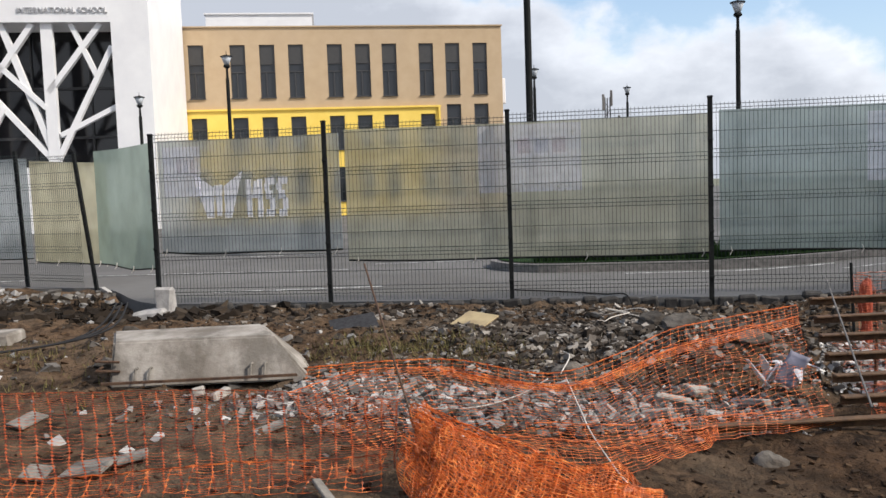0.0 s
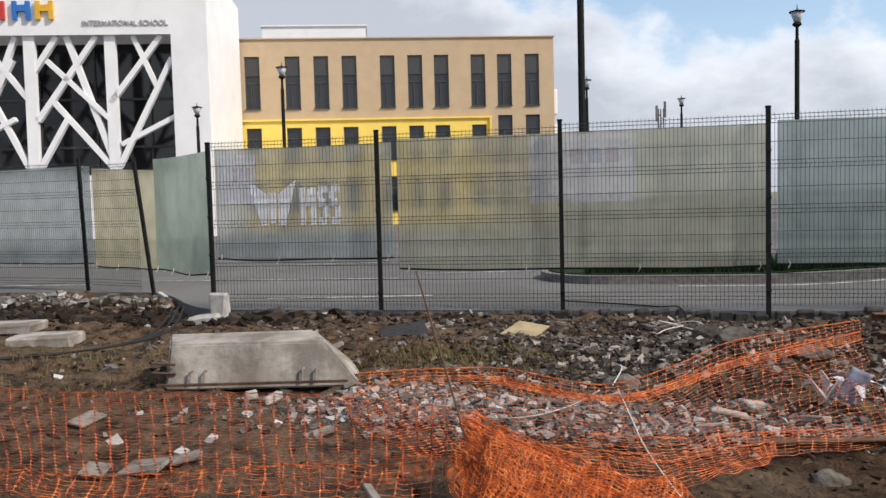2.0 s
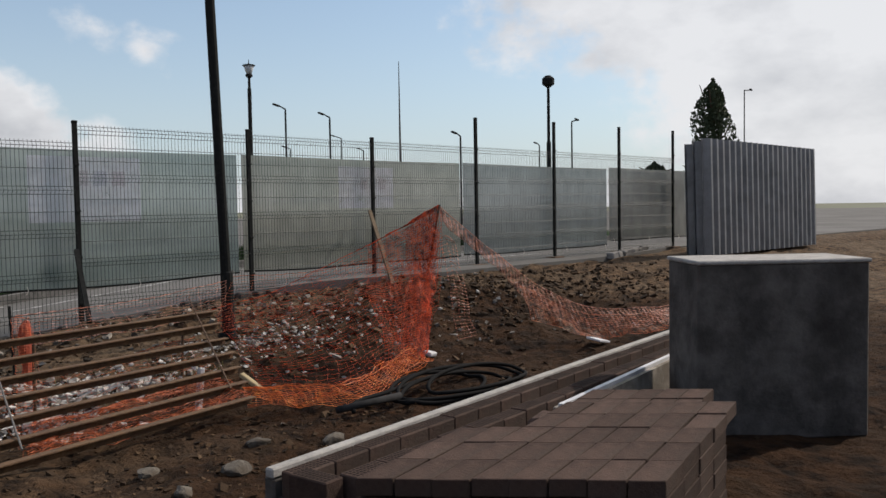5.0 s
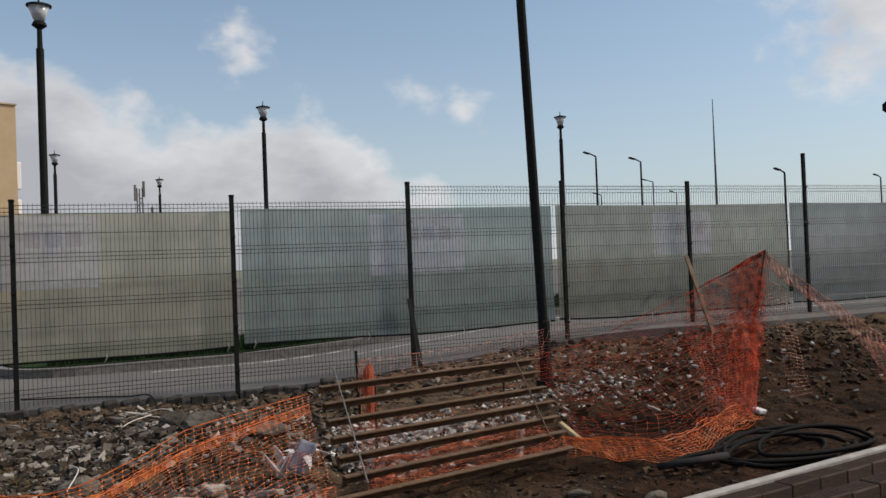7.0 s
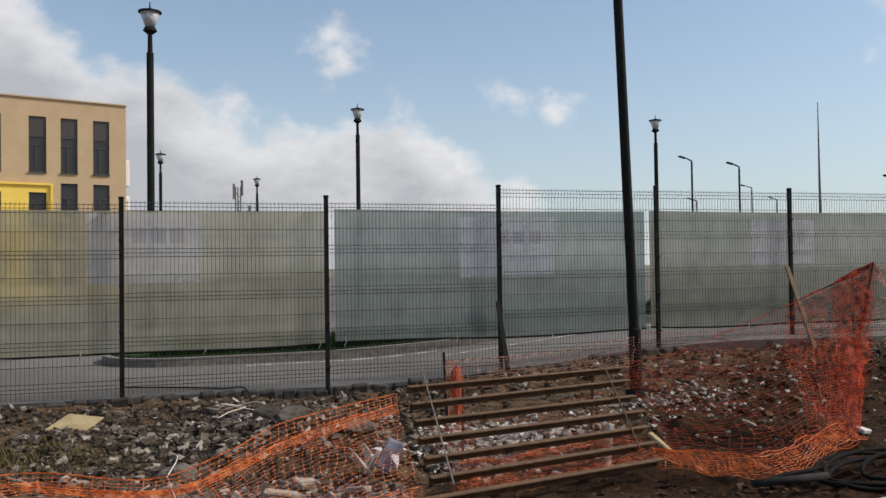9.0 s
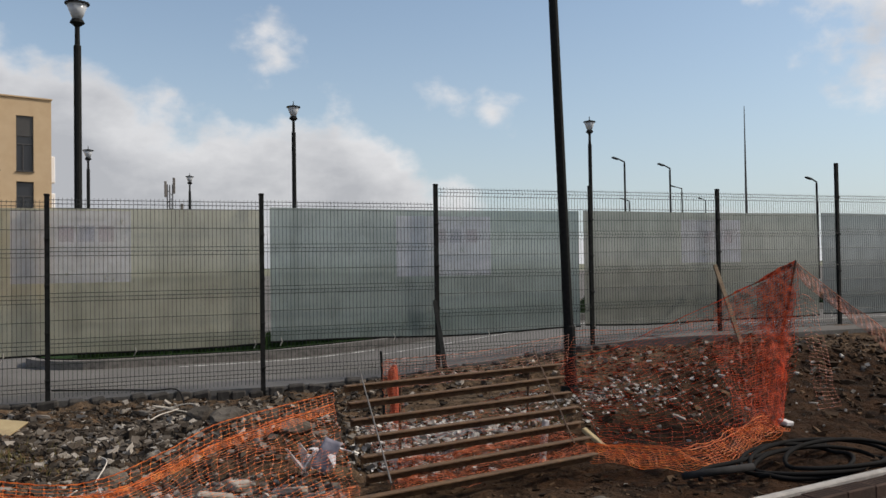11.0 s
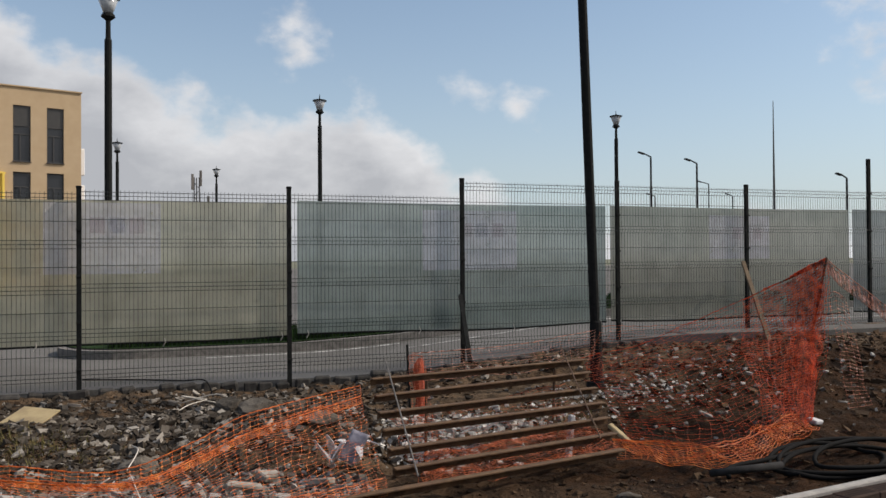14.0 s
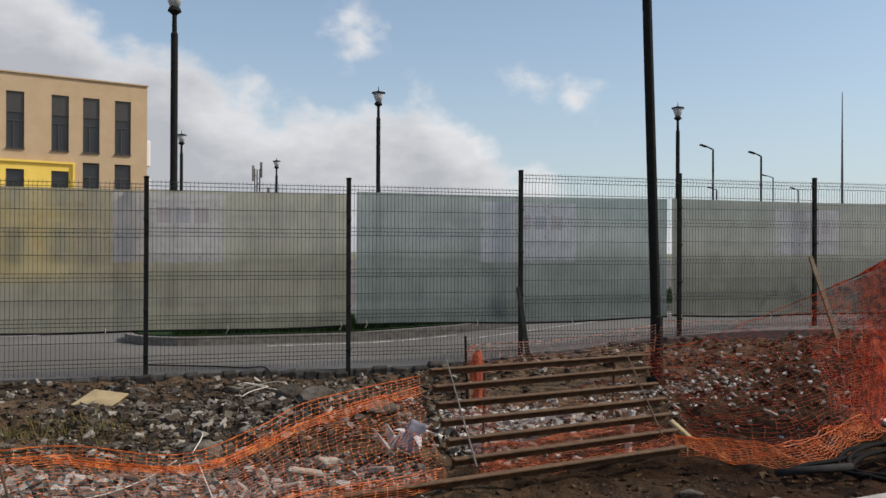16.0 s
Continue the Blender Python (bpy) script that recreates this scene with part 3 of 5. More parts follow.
PANEL = [(0.03, 2.40), (0.03, 2.42), (0.05, 2.45), (0.08, 2.46), (0.24, 2.68), (0.26, 2.69), (0.28, 2.70), (0.3, 2.71), (0.32, 2.72), (0.34, 2.73)]


def fence_post(x, y, z0, z1, lean=(0, 0), foot=False):
    t = thing("fence_post", "dark square steel fence post" + (" on a steel foot plate" if foot else " set in the ground"), "fence post", pose(x, y, z0), "posts of the mesh fence")
    g = Geo()
    top = (lean[0], lean[1], z1 - z0)
    g.beam((0, 0, -0.25 if not foot else 0), top, 0.055, 0.05, (0, 1, 0))
    part("shaft", g, post_m, t)
    c = Geo()
    c.rbox((top[0], top[1], top[2] + 0.012), (0.068, 0.058, 0.03), 0.008)
    part("cap", c, post_m, t)
    for i in range(4):
        u = (0.25 + 0.5 * i) / 2.2
        b = Geo()
        b.rbox((top[0] * u, top[1] * u - 0.035, top[2] * u), (0.063, 0.02, 0.03), 0.004)
        part("clamp", b, post_m, t)
    if foot:
        p = Geo()
        p.rbox((0, 0, 0.012), (0.34, 0.26, 0.03), 0.005)
        part("foot_plate", p, rust_m, t)
    return t


for i, (x, zt) in enumerate(zip(POST_X, POST_T)):
    fence_post(x, FY - 0.05, lot_z(x, FY) - (0.02 if i < 8 else -0.0), zt, foot=i >= 7)


def wire_panel(ax, ay, bx, by, z0, z1, lean=0.0):
    """A welded mesh panel with V folds between two posts."""
    L = math.hypot(bx - ax, by - ay) - 0.05
    H = z1 - z0
    t = thing("mesh_panel", "dark green welded wire mesh fence panel with folded ridges", "fence panel", pose((ax + bx) / 2, (ay + by) / 2, z0, 0, 0, math.degrees(math.atan2(by - ay, bx - ax))), "panels of the mesh fence")
    folds = [0.10, 0.60, 1.15, 1.70, H - 0.125]
    prof = [(0.0, 0.0)]
    for fz in folds:
        prof += [(fz, 0.0), (fz + 0.05, -0.03), (fz + 0.10, 0.0)]
    prof.append((H, 0.0))
    g = Geo()
    n = round(L / 0.05)
    r = 0.0031
    g.tube([(0, y + lean * z, z) for z, y in prof], r, 3, False)
    me = g.mesh("upright_wire", wire_m, fix=False)
    for k in range(n + 1):
        part("upright_wire", me, None, t, m=Matrix.Translation((-L / 2 + L * k / n, 0, 0)))
    zs = [p[0] for p in prof[1:-1]] + [z for a, b in zip(folds, folds[1:]) for z in [a + 0.1 + (b - a - 0.1) * q for q in ((0.5,) if b - a < 0.6 else (0.33, 0.67))]]
    for z in zs:
        y = -0.03 if any(abs(z - fz - 0.05) < 1e-6 for fz in folds) else 0.0
        h = Geo()
        h.tube([(-L / 2, y - 0.006 + lean * z, z), (0, y - 0.006 + lean * z, z), (L / 2, y - 0.006 + lean * z, z)], 0.0039, 4, False)
        part("cross_wire", h, wire_m, t, fix=False)
    return t


for i in range(len(PANEL)):
    wire_panel(POST_X[i], FY - 0.05, POST_X[i + 1], FY - 0.05, *PANEL[i])

# the fence's end at the rounded corner
fence_post(-8.22, 13.1, -0.05, 2.28, (-0.33, 0.05))
fence_post(-9.88, 13.6, -0.05, 2.4, (-0.12, 0.05))
fence_post(-12.35, 14.0, -0.05, 2.4)
wire_panel(-12.35, 14.0, -9.88, 13.6, 0.02, 2.36)
wire_panel(-9.88, 13.6, -8.5, 13.15, 0.02, 2.3)
wire_panel(-14.85, 14.4, -12.35, 14.0, 0.02, 2.36)


def sheet(ax, ay, bx, by, z0, z1, mat, rng, label, sag=0.03, top2=None, bot2=None):
    """A thin double-skinned sheet with a slightly uneven lower hem, tied behind the mesh."""
    t = thing("screen_sheet", label, "screen sheet", None, "translucent sheets tied to the fence")
    nx, nz = 36, 10
    d = Vector((bx - ax, by - ay, 0))
    nrm = Vector((-d.y, d.x, 0)).normalized()
    ph = rng.uniform(0, 6)
    fr, bk = [], []
    for j in range(nz + 1):
        for i in range(nx + 1):
            u, w = i / nx, j / nz
            lo = z0 + (0 if bot2 is None else (bot2 - z0) * u) - sag * math.sin(u * math.pi) + 0.012 * math.sin(u * 9 + ph)
            hi = z1 + (0 if top2 is None else (top2 - z1) * u) - 0.4 * sag * math.sin(u * math.pi)
            p = Vector((ax, ay, lo + (hi - lo) * w)) + d * u + nrm * (0.006 * math.sin(u * 7 + ph) + 0.004 * math.sin(w * 5 + ph))
            fr.append(p)
            bk.append(p + nrm * 0.006)
    g = Geo()
    m = nx + 1
    q = [(j * m + i, j * m + i + 1, j * m + m + i + 1, j * m + m + i) for j in range(nz) for i in range(nx)]
    g.add(fr + bk, q)
    o = len(fr)
    g.f += [(a + o, d2 + o, c + o, b + o) for a, b, c, d2 in q]
    for i in range(nx):
        g.f += [(i, i + o, i + 1 + o, i + 1), (nz * m + i, nz * m + i + 1, nz * m + i + 1 + o, nz * m + i + o)]
    for j in range(nz):
        g.f += [(j * m, j * m + m, j * m + m + o, j * m + o), (j * m + nx, j * m + nx + o, j * m + m + nx + o, j * m + m + nx)]
    p = part("pane", g, mat, t, smooth=False, fix=False)
    p.visible_shadow = False
    h = Geo()
    h.tube([fr[i] + Vector((0, 0, -0.005)) for i in range(0, m, 4)], 0.013, 5)
    part("hem", h, post_m, t, "dark hem along the lower edge")
    for u in (0.02, 0.35, 0.68, 0.98):
        k = Geo()
        c = fr[round(u * nx)]
        k.tube([c + Vector((0, -0.02, 0.05)), c + Vector((0.01, -0.05, 0.0)), c + Vector((-0.02, -0.06, -0.05))], 0.006, 4)
        part("tie", k, white_cable_m, t, "white plastic tie")
    return t


corner_m = sheet_material("corner_sheet", (0.50, 0.60, 0.52), 0.5)
rng = random.Random(11)
SHX = [(-5.98, -3.36), (-3.28, 1.51), (1.59, 6.30), (6.39, 11.11), (11.21, 16.05), (16.16, 20.9), (20.98, 25.8)][:6]
SHZ = [(0.74, 2.30), (0.58, 2.34), (0.60, 2.37), (0.62, 2.38), (0.63, 2.39), (0.72, 2.42), (0.75, 2.5)]
SHL = ["milky greenish", "milky yellowish", "milky blue-green", "milky beige", "milky grey", "milky grey-beige", "milky grey"]
for i, ((x0, x1), (z0, z1)) in enumerate(zip(SHX, SHZ)):
    sheet(x0, FY + 0.03, x1, FY + 0.03, z0, z1, sheets_m[i % 6], rng, SHL[i] + " translucent plastic sheet tied behind the mesh fence")
sheet(-6.12, 11.15, -7.75, 12.45, 0.5, 2.28, corner_m, rng, "greenish translucent plastic sheet at the fence's corner")
sheet(-7.85, 12.95, -9.80, 13.75, 0.45, 2.12, sheets_m[6], rng, "yellowish translucent plastic sheet at the fence's corner", 0.02, 2.25)
sheet(-9.92, 13.85, -14.8, 14.6, 0.5, 2.3, sheets_m[0], rng, "grey translucent plastic sheet beyond the fence's corner")

# pale posters stuck behind the sheets: plain shapes
for x0, z0, x1, z1 in ((-1.47, 1.42, -0.13, 2.30), (3.35, 1.42, 4.8, 2.27), (-5.9, 1.5, -5.35, 2.2), (8.2, 1.55, 9.4, 2.25)):
    t = thing("poster", "pale poster with faint coloured shapes behind the sheet", "poster", None, "posters behind the sheets")
    y = FY + 0.019
    ob = part("paper", Geo().box(((x0 + x1) / 2, y, (z0 + z1) / 2), (x1 - x0, 0.003, z1 - z0)), poster_m, t)
    ob.visible_shadow = False
    for k, c in enumerate((poster_red_m, poster_blue_m, poster_red_m)):
        w = (x1 - x0) * 0.13
        cx = x0 + (x1 - x0) * (0.45 + 0.17 * k)
        ob = part("mark", Geo().box((cx, y - 0.004, z1 - 0.28), (w, 0.002, 0.2)), c, t)
        ob.visible_shadow = False

# white print on the sheets: plain shapes
g = Geo()
for x0, z0, x1, z1, sk in ((-4.70, 1.2, -4.62, 1.72, 0), (-4.62, 1.46, -4.54, 1.70, 0.04), (-4.54, 1.2, -4.46, 1.72, 0), (-4.42, 1.2, -4.30, 1.30, 0), (-4.36, 1.3, -4.28, 1.46, 0), (-4.42, 1.44, -4.32, 1.56, 0), (-4.44, 1.56, -4.36, 1.66, 0), (-4.42, 1.64, -4.28, 1.74, 0), (-4.24, 1.2, -4.12, 1.30, 0), (-4.18, 1.3, -4.10, 1.46, 0), (-4.24, 1.44, -4.14, 1.56, 0), (-4.26, 1.56, -4.18, 1.66, 0), (-4.24, 1.64, -4.10, 1.74, 0)):
    y = FY + 0.018
    g.add([(x0, y, z0), (x1, y, z0), (x1 + sk, y, z1), (x0 + sk, y, z1)], [(0, 1, 2, 3)])
for quad in (((-5.28, 1.2), (-5.18, 1.2), (-5.16, 1.62), (-5.48, 1.84)), ((-5.14, 1.22), (-5.06, 1.22), (-5.04, 1.66), (-5.16, 1.66)), ((-5.02, 1.2), (-4.92, 1.2), (-4.74, 1.84), (-5.02, 1.64))):
    g.add([(x, FY + 0.018, z) for x, z in quad], [(0, 1, 2, 3)])
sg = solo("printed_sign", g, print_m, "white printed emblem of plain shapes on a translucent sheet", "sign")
sg.visible_shadow = False

# edge blocks along the fence's foot
stone = Geo().rbox((0, 0, 0), (0.19, 0.15, 0.19), 0.02).mesh("edge_block", dark_stone_m)
edging = thing("block_edging", "row of dark rough blocks along the asphalt's edge", "edging", kind="structure")
rng = random.Random(5)
x = -5.3
while x < 6.8:
    w = rng.uniform(0.8, 1.25)
    ob = part("edge_block", stone, None, edging)
    ob.matrix_basis = pose(x, edge_y(x) - 0.15 + rng.uniform(-0.04, 0.03), lot_z(x, 11) - 0.075 + rng.uniform(-0.03, 0.025), rng.uniform(-9, 9), rng.uniform(-9, 9), rng.uniform(-12, 12)) @ Matrix.Diagonal((w, 1, rng.uniform(0.8, 1.15), 1))
    x += 0.17 * w + rng.uniform(0.015, 0.11)

# ---------- school building ----------
BA = math.degrees(math.atan2(6, 20))
BM = pose(-4, 52, 0, 0, 0, BA)


def wall_geo(s0, s1, z0, z1, openings, thick=0.35, y=0.0):
    """A wall in the plane y with real openings: (s0, s1, z0, z1) each."""
    g = Geo()
    ss = sorted({s0, s1, *[o[0] for o in openings], *[o[1] for o in openings]})
    zz = sorted({z0, z1, *[o[2] for o in openings], *[o[3] for o in openings]})
    for a, b in zip(ss, ss[1:]):
        for c, d in zip(zz, zz[1:]):
            ms, mz = (a + b) / 2, (c + d) / 2
            if any(o[0] < ms < o[1] and o[2] < mz < o[3] for o in openings):
                continue
            g.add([(a, y, c), (b, y, c), (b, y, d), (a, y, d)], [(0, 1, 2, 3)])
            g.add([(a, y + thick, c), (b, y + thick, c), (b, y + thick, d), (a, y + thick, d)], [(3, 2, 1, 0)])
    for a, b, c, d in openings:
        g.add([(a, y, c), (b, y, c), (b, y, d), (a, y, d), (a, y + thick, c), (b, y + thick, c), (b, y + thick, d), (a, y + thick, d)], [(0, 4, 5, 1), (1, 5, 6, 2), (2, 6, 7, 3), (3, 7, 4, 0)])
    for a, b, c, d in ((s0, s1, z1, z1), (s0, s1, z0, z0)):
        g.add([(a, y, c), (b, y, c), (b, y + thick, c), (a, y + thick, c)], [(0, 1, 2, 3)])
    for s in (s0, s1):
        g.add([(s, y, z0), (s, y + thick, z0), (s, y + thick, z1), (s, y, z1)], [(0, 1, 2, 3)])
    return g


school = thing("school_building", "three-storey tan and yellow school building with narrow dark windows", "building", BM)
TOP_S = [-20.82, -18.93, -16.52, -14.80, -13.10, -10.78, -9.09, -7.47, -5.20, -3.56, -1.83]
tops = [(s, s + 0.9, 7.25, 10.40) for s in TOP_S]
mids = [(s, s + 0.9, 4.05, 6.10) for s in TOP_S[:9]] + [(s, s + 0.9, 4.05, 6.66) for s in TOP_S[9:]]
lows = [(s, s + 0.9, 0.9, 3.0) for s in TOP_S]
part("wall", wall_geo(-24.5, 0, 6.62, 11.42, tops + [(a, b, 6.62, d) for a, b, c, d in mids[9:]]).mesh("wall", tan_m, weld=True), None, school)
part("wall", wall_geo(-4.0, 0, -0.9, 6.62, [(a, b, c, 6.62) for a, b, c, d in mids[9:]] + lows[9:]).mesh("wall", tan_m, weld=True), None, school)
part("wall", wall_geo(-24.5, -4.0, -0.9, 6.62, mids[:9] + lows[:9], 0.4, -0.05).mesh("wall", yellow_m, weld=True), None, school, "bright yellow wall")
g = Geo().box((-14.25, -0.09, 6.55), (20.6, 0.16, 0.10)).box((-4.05, -0.09, 2.8), (0.12, 0.16, 7.4))
part("trim", g, yellow_m, school, "raised yellow edging")
for c, d in (((-12.25, 13, 5.26), (24.5, 0.4, 12.3)), ((-0.2, 6.56, 5.26), (0.4, 12.4, 12.3)), ((-24.3, 6.56, 5.26), (0.4, 12.4, 12.3))):
    part("wall", Geo().box(c, d), tan_m, school)
part("roof", Geo().box((-12.25, 6.7, 11.1), (24.3, 12.8, 0.3)), kerb_m, school)
part("parapet_cap", Geo().box((-12.25, 0.15, 11.45), (24.6, 0.5, 0.07)), tan_m, school)
part("stair_house", Geo().box((-15.05, 8.5, 12.3), (6.9, 6, 2.1)).box((-15.05, 8.5, 13.38), (7.1, 6.2, 0.1)), white_m, school, "white roof house")
part("roof_pipe", Geo().tube([(-18.6, 1.5, 11.4), (-18.6, 1.5, 11.65), (-20.5, 1.5, 11.65)], 0.05), post_m, school)
part("side_unit", Geo().rbox((0.3, 2.0, 7.6), (0.5, 0.9, 1.6), 0.04).rbox((0.3, 2.0, 5.6), (0.5, 0.9, 1.2), 0.04), white_m, school, "white unit on the side wall")


def window(a, b, c, d, parent, y, tall):
    """A narrow window: frame, mullion, transom, panes and, where tall, a dark panel above."""
    w = part("window", Geo().box(((a + b) / 2, y, c + 0.03), (b - a, 0.08, 0.06)).box(((a + b) / 2, y, d - 0.03), (b - a, 0.08, 0.06)).box((a + 0.03, y, (c + d) / 2), (0.06, 0.08, d - c)).box((b - 0.03, y, (c + d) / 2), (0.06, 0.08, d - c)), frame_m, parent)
    split = d - (d - c) * (0.37 if tall else 0.0) - (0.06 if not tall else 0)
    if tall:
        part("spandrel", Geo().box(((a + b) / 2, y - 0.02, (split + d) / 2), (b - a - 0.06, 0.06, d - split - 0.02)), spandrel_m, w)
    tr = split - (split - c) * (0.22 if tall else 0.3)
    part("transom", Geo().box(((a + b) / 2, y - 0.01, tr), (b - a - 0.1, 0.07, 0.06)).box((a + (b - a) * 0.42, y - 0.01, (c + tr) / 2), (0.06, 0.07, tr - c - 0.06)), frame_m, w)
    part("pane", Geo().add([(a + 0.05, y + 0.02, c + 0.05), (b - 0.05, y + 0.02, c + 0.05), (b - 0.05, y + 0.02, split), (a + 0.05, y + 0.02, split)], [(0, 1, 2, 3)]), pane_m, w, fix=False)
    part("sill", Geo().box(((a + b) / 2, y - 0.16, c - 0.02), (b - a + 0.06, 0.2, 0.04)), frame_m, w)


for o in tops:
    window(*o, school, 0.16, True)
for i, o in enumerate(mids):
    window(*o, school, 0.13, False)
for o in lows:
    window(*o, school, 0.13, False)

# entrance block with branching columns
ent = thing("entrance_block", "white entrance block with dark glazing behind branching white columns", "building", BM @ pose(0, -10.2, 0))
S0, S1 = -40.0, -19.1
g = wall_geo(S0, S1, -0.9, 13.2, [(-38, -20.8, 3.1, 9.72)], 0.9)
part("front_frame", g.mesh("front_frame", white_m, weld=True), None, ent, "smooth white front frame")
for s in (S1 - 0.25, S0 + 0.25):
    part("side_wall", Geo().box((s, 5.4, 6.1), (0.46, 9.0, 14.2)), white_m, ent)
part("roof", Geo().box(((S0 + S1) / 2, 5.4, 13.05), (S1 - S0 - 1.0, 9, 0.25)), white_m, ent)
part("soffit", Geo().box(((S0 + S1) / 2, 2.2, 2.9), (S1 - S0 - 1.0, 2.6, 0.3)), white_m, ent)
part("recess_ceiling", Geo().box((-29.4, 1.8, 9.9), (19.0, 1.9, 0.3)), white_m, ent)
part("glazing", Geo().box((-29.4, 2.6, 6.4), (17.4, 0.08, 6.8)), dark_glass_m, ent, "dark glazing")
for s in (-22.5, -25.2, -27.9, -30.6, -33.3, -36.0):
    part("glazing_bar", Geo().box((s, 2.5, 6.4), (0.08, 0.12, 6.8)), frame_m, ent)
for z in (4.6, 7.0):
    part("glazing_bar", Geo().box((-29.4, 2.5, z), (17.4, 0.12, 0.12)), frame_m, ent)
BEAMS = [
    (-27.40, 9.72, -27.45, 2.86, 0.51), (-23.70, 9.72, -23.71, 3.00, 0.51), (-25.71, 9.7, -23.69, 3.5, 0.27), (-24.31, 9.7, -27.18, 5.73, 0.25),
    (-26.14, 9.7, -27.58, 7.61, 0.25), (-28.05, 9.7, -29.08, 7.20, 0.24), (-26.65, 8.57, -23.92, 5.83, 0.22), (-21.32, 9.7, -23.79, 6.55, 0.25),
    (-22.64, 9.7, -21.62, 7.31, 0.22), (-20.84, 8.64, -23.51, 3.5, 0.24), (-20.81, 5.85, -23.37, 4.56, 0.22), (-26.42, 6.61, -23.87, 3.5, 0.24),
    (-25.77, 5.88, -27.44, 3.04, 0.24), (-28.98, 8.61, -27.55, 6.72, 0.24), (-29.13, 6.49, -27.67, 3.4, 0.24),
]
for i, (a, b, c, d, w) in enumerate(BEAMS):
    part("branch_column", Geo().beam((a, 0.3 + 0.03 * (i % 3), b), (c, 0.3 + 0.03 * (i % 3), d), w, 0.3, (0, 1, 0)), white_m, ent)
for s in (-27.45, -23.71):
    part("column_stem", Geo().rbox((s, 0.3, 1.05), (0.5, 0.4, 4.2), 0.02), white_m, ent)
for k in range(3):
    for a, b, c, d, w in BEAMS[:13:3] + BEAMS[2:13:4]:
        s = -7.4 * (k + 1) if k < 1 else None
        if s and a + s > -38 and c + s > -38:
            part("branch_column", Geo().beam((a + s, 0.34, b), (c + s, 0.34, d), w, 0.3, (0, 1, 0)), white_m, ent)
# coloured emblem: plain shapes
for (x, col), zz in zip(((-28.7, (0.55, 0.04, 0.03)), (-27.55, (0.03, 0.16, 0.5)), (-26.5, (0.75, 0.42, 0.02))), (0, 0, 0)):
    m = material("emblem", col, None, 4, 0.4)
    g = Geo().box((x - 0.3, -0.09, 10.85), (0.2, 0.16, 0.85)).box((x + 0.3, -0.09, 10.85), (0.2, 0.16, 0.85)).box((x, -0.09, 10.95), (0.42, 0.15, 0.3))
    part("emblem", g, m, ent, "coloured raised emblem shape")
txt = bpy.data.curves.new("lettering", "FONT")
txt.body, txt.size, txt.extrude, txt.align_x = "INTERNATIONAL SCHOOL", 0.36, 0.03, "LEFT"
lt = new("lettering_source", txt)
dg = bpy.context.evaluated_depsgraph_get()
me = bpy.data.meshes.new_from_object(lt.evaluated_get(dg))
bpy.data.objects.remove(lt)
me.materials.append(letter_m)
wmax = max(v.co.x for v in me.vertices)
ob = part("lettering", me, None, ent, "grey raised letters")
ob.matrix_basis = pose(-24.84, -0.03, 10.14, 90, 0, 0) @ Matrix.Diagonal((3.95 / wmax, 1, 1, 1))


# ---------- lamps ----------
def park_lamp(x, y, top=7.0):
    z = lot_z(x, y)
    t = thing("park_lamp", "black park lamp post with a flared glass lantern", "lamp post", pose(x, y, z), "park lamps of the parking")
    h = top - z
    part("pole", Geo().tube([(0, 0, 0), (0, 0, 0.9), (0, 0, 0.92), (0, 0, h - 1.0), (0, 0, h - 0.98), (0, 0, h - 0.62)], [0.10, 0.10, 0.075, 0.07, 0.05, 0.045], 10), post_m, t, smooth=False)
    part("base", Geo().tube([(0, 0, 0), (0, 0, 0.06)], [0.16, 0.14], 10), post_m, t)
    part("neck", Geo().tube([(0, 0, h - 0.62), (0, 0, h - 0.55), (0, 0, h - 0.48)], [0.05, 0.14, 0.11], 10), post_m, t)
    part("lantern", Geo().tube([(0, 0, h - 0.48), (0, 0, h - 0.18)], [0.085, 0.20], 12), lamp_glass_m, t, "clear flared glass", smooth=True)
    part("cap", Geo().tube([(0, 0, h - 0.18), (0, 0, h - 0.15), (0, 0, h - 0.11), (0, 0, h - 0.09), (0, 0, h + 0.05)], [0.23, 0.23, 0.07, 0.018, 0.008], 14), post_m, t)
    return t


for x, y in ((-1.03, 17.7), (-1.6, 39.0), (3.35, 48.5), (5.02, 26.8), (16.0, 26.4), (-13.1, 30.7)):
    park_lamp(x, y)
park_lamp(-18.57, 34.0, 6.06)


def street_lamp(x, y, top, arm, r=0.06, head=0.5, yaw=180):
    z = lot_z(x, y)
    t = thing("street_lamp", "slender grey street lamp with a short bent arm", "street lamp", pose(x, y, z, 0, 0, yaw), "far street lamps")
    h = top - z
    part("pole", Geo().tube([(0, 0, 0), (0, 0, h - 0.35), (0, 0, h - 0.2), (arm, 0, h)], [r * 1.3, r, r * 0.9, r * 0.7], 8), post_m, t)
    part("head", Geo().rbox((arm + head * 0.4, 0, h + 0.02), (head, 0.25, 0.1), 0.04, Euler((0, -0.25, 0)).to_matrix()), post_m, t)
    return t


for x, y, top, arm in ((30.1, 45, 8.3, 0.5), (33.64, 45, 8.0, 0.5), (54.0, 70, 9.4, 0.9), (57.0, 70, 8.2, 0.5), (39.1, 38, 6.5, 0.4), (62.6, 50, 7.7, 0.4), (54.2, 40, 8.6, -0.9), (85.3, 40, 13.9, -1.8), (47.5, 70, 8.0, 0.6)):
    street_lamp(x, y, top, arm)
t = thing("flood_lamp", "dark lamp post with a round flat lamp head", "street lamp", pose(18.07, 14.35, lot_z(18, 14)))
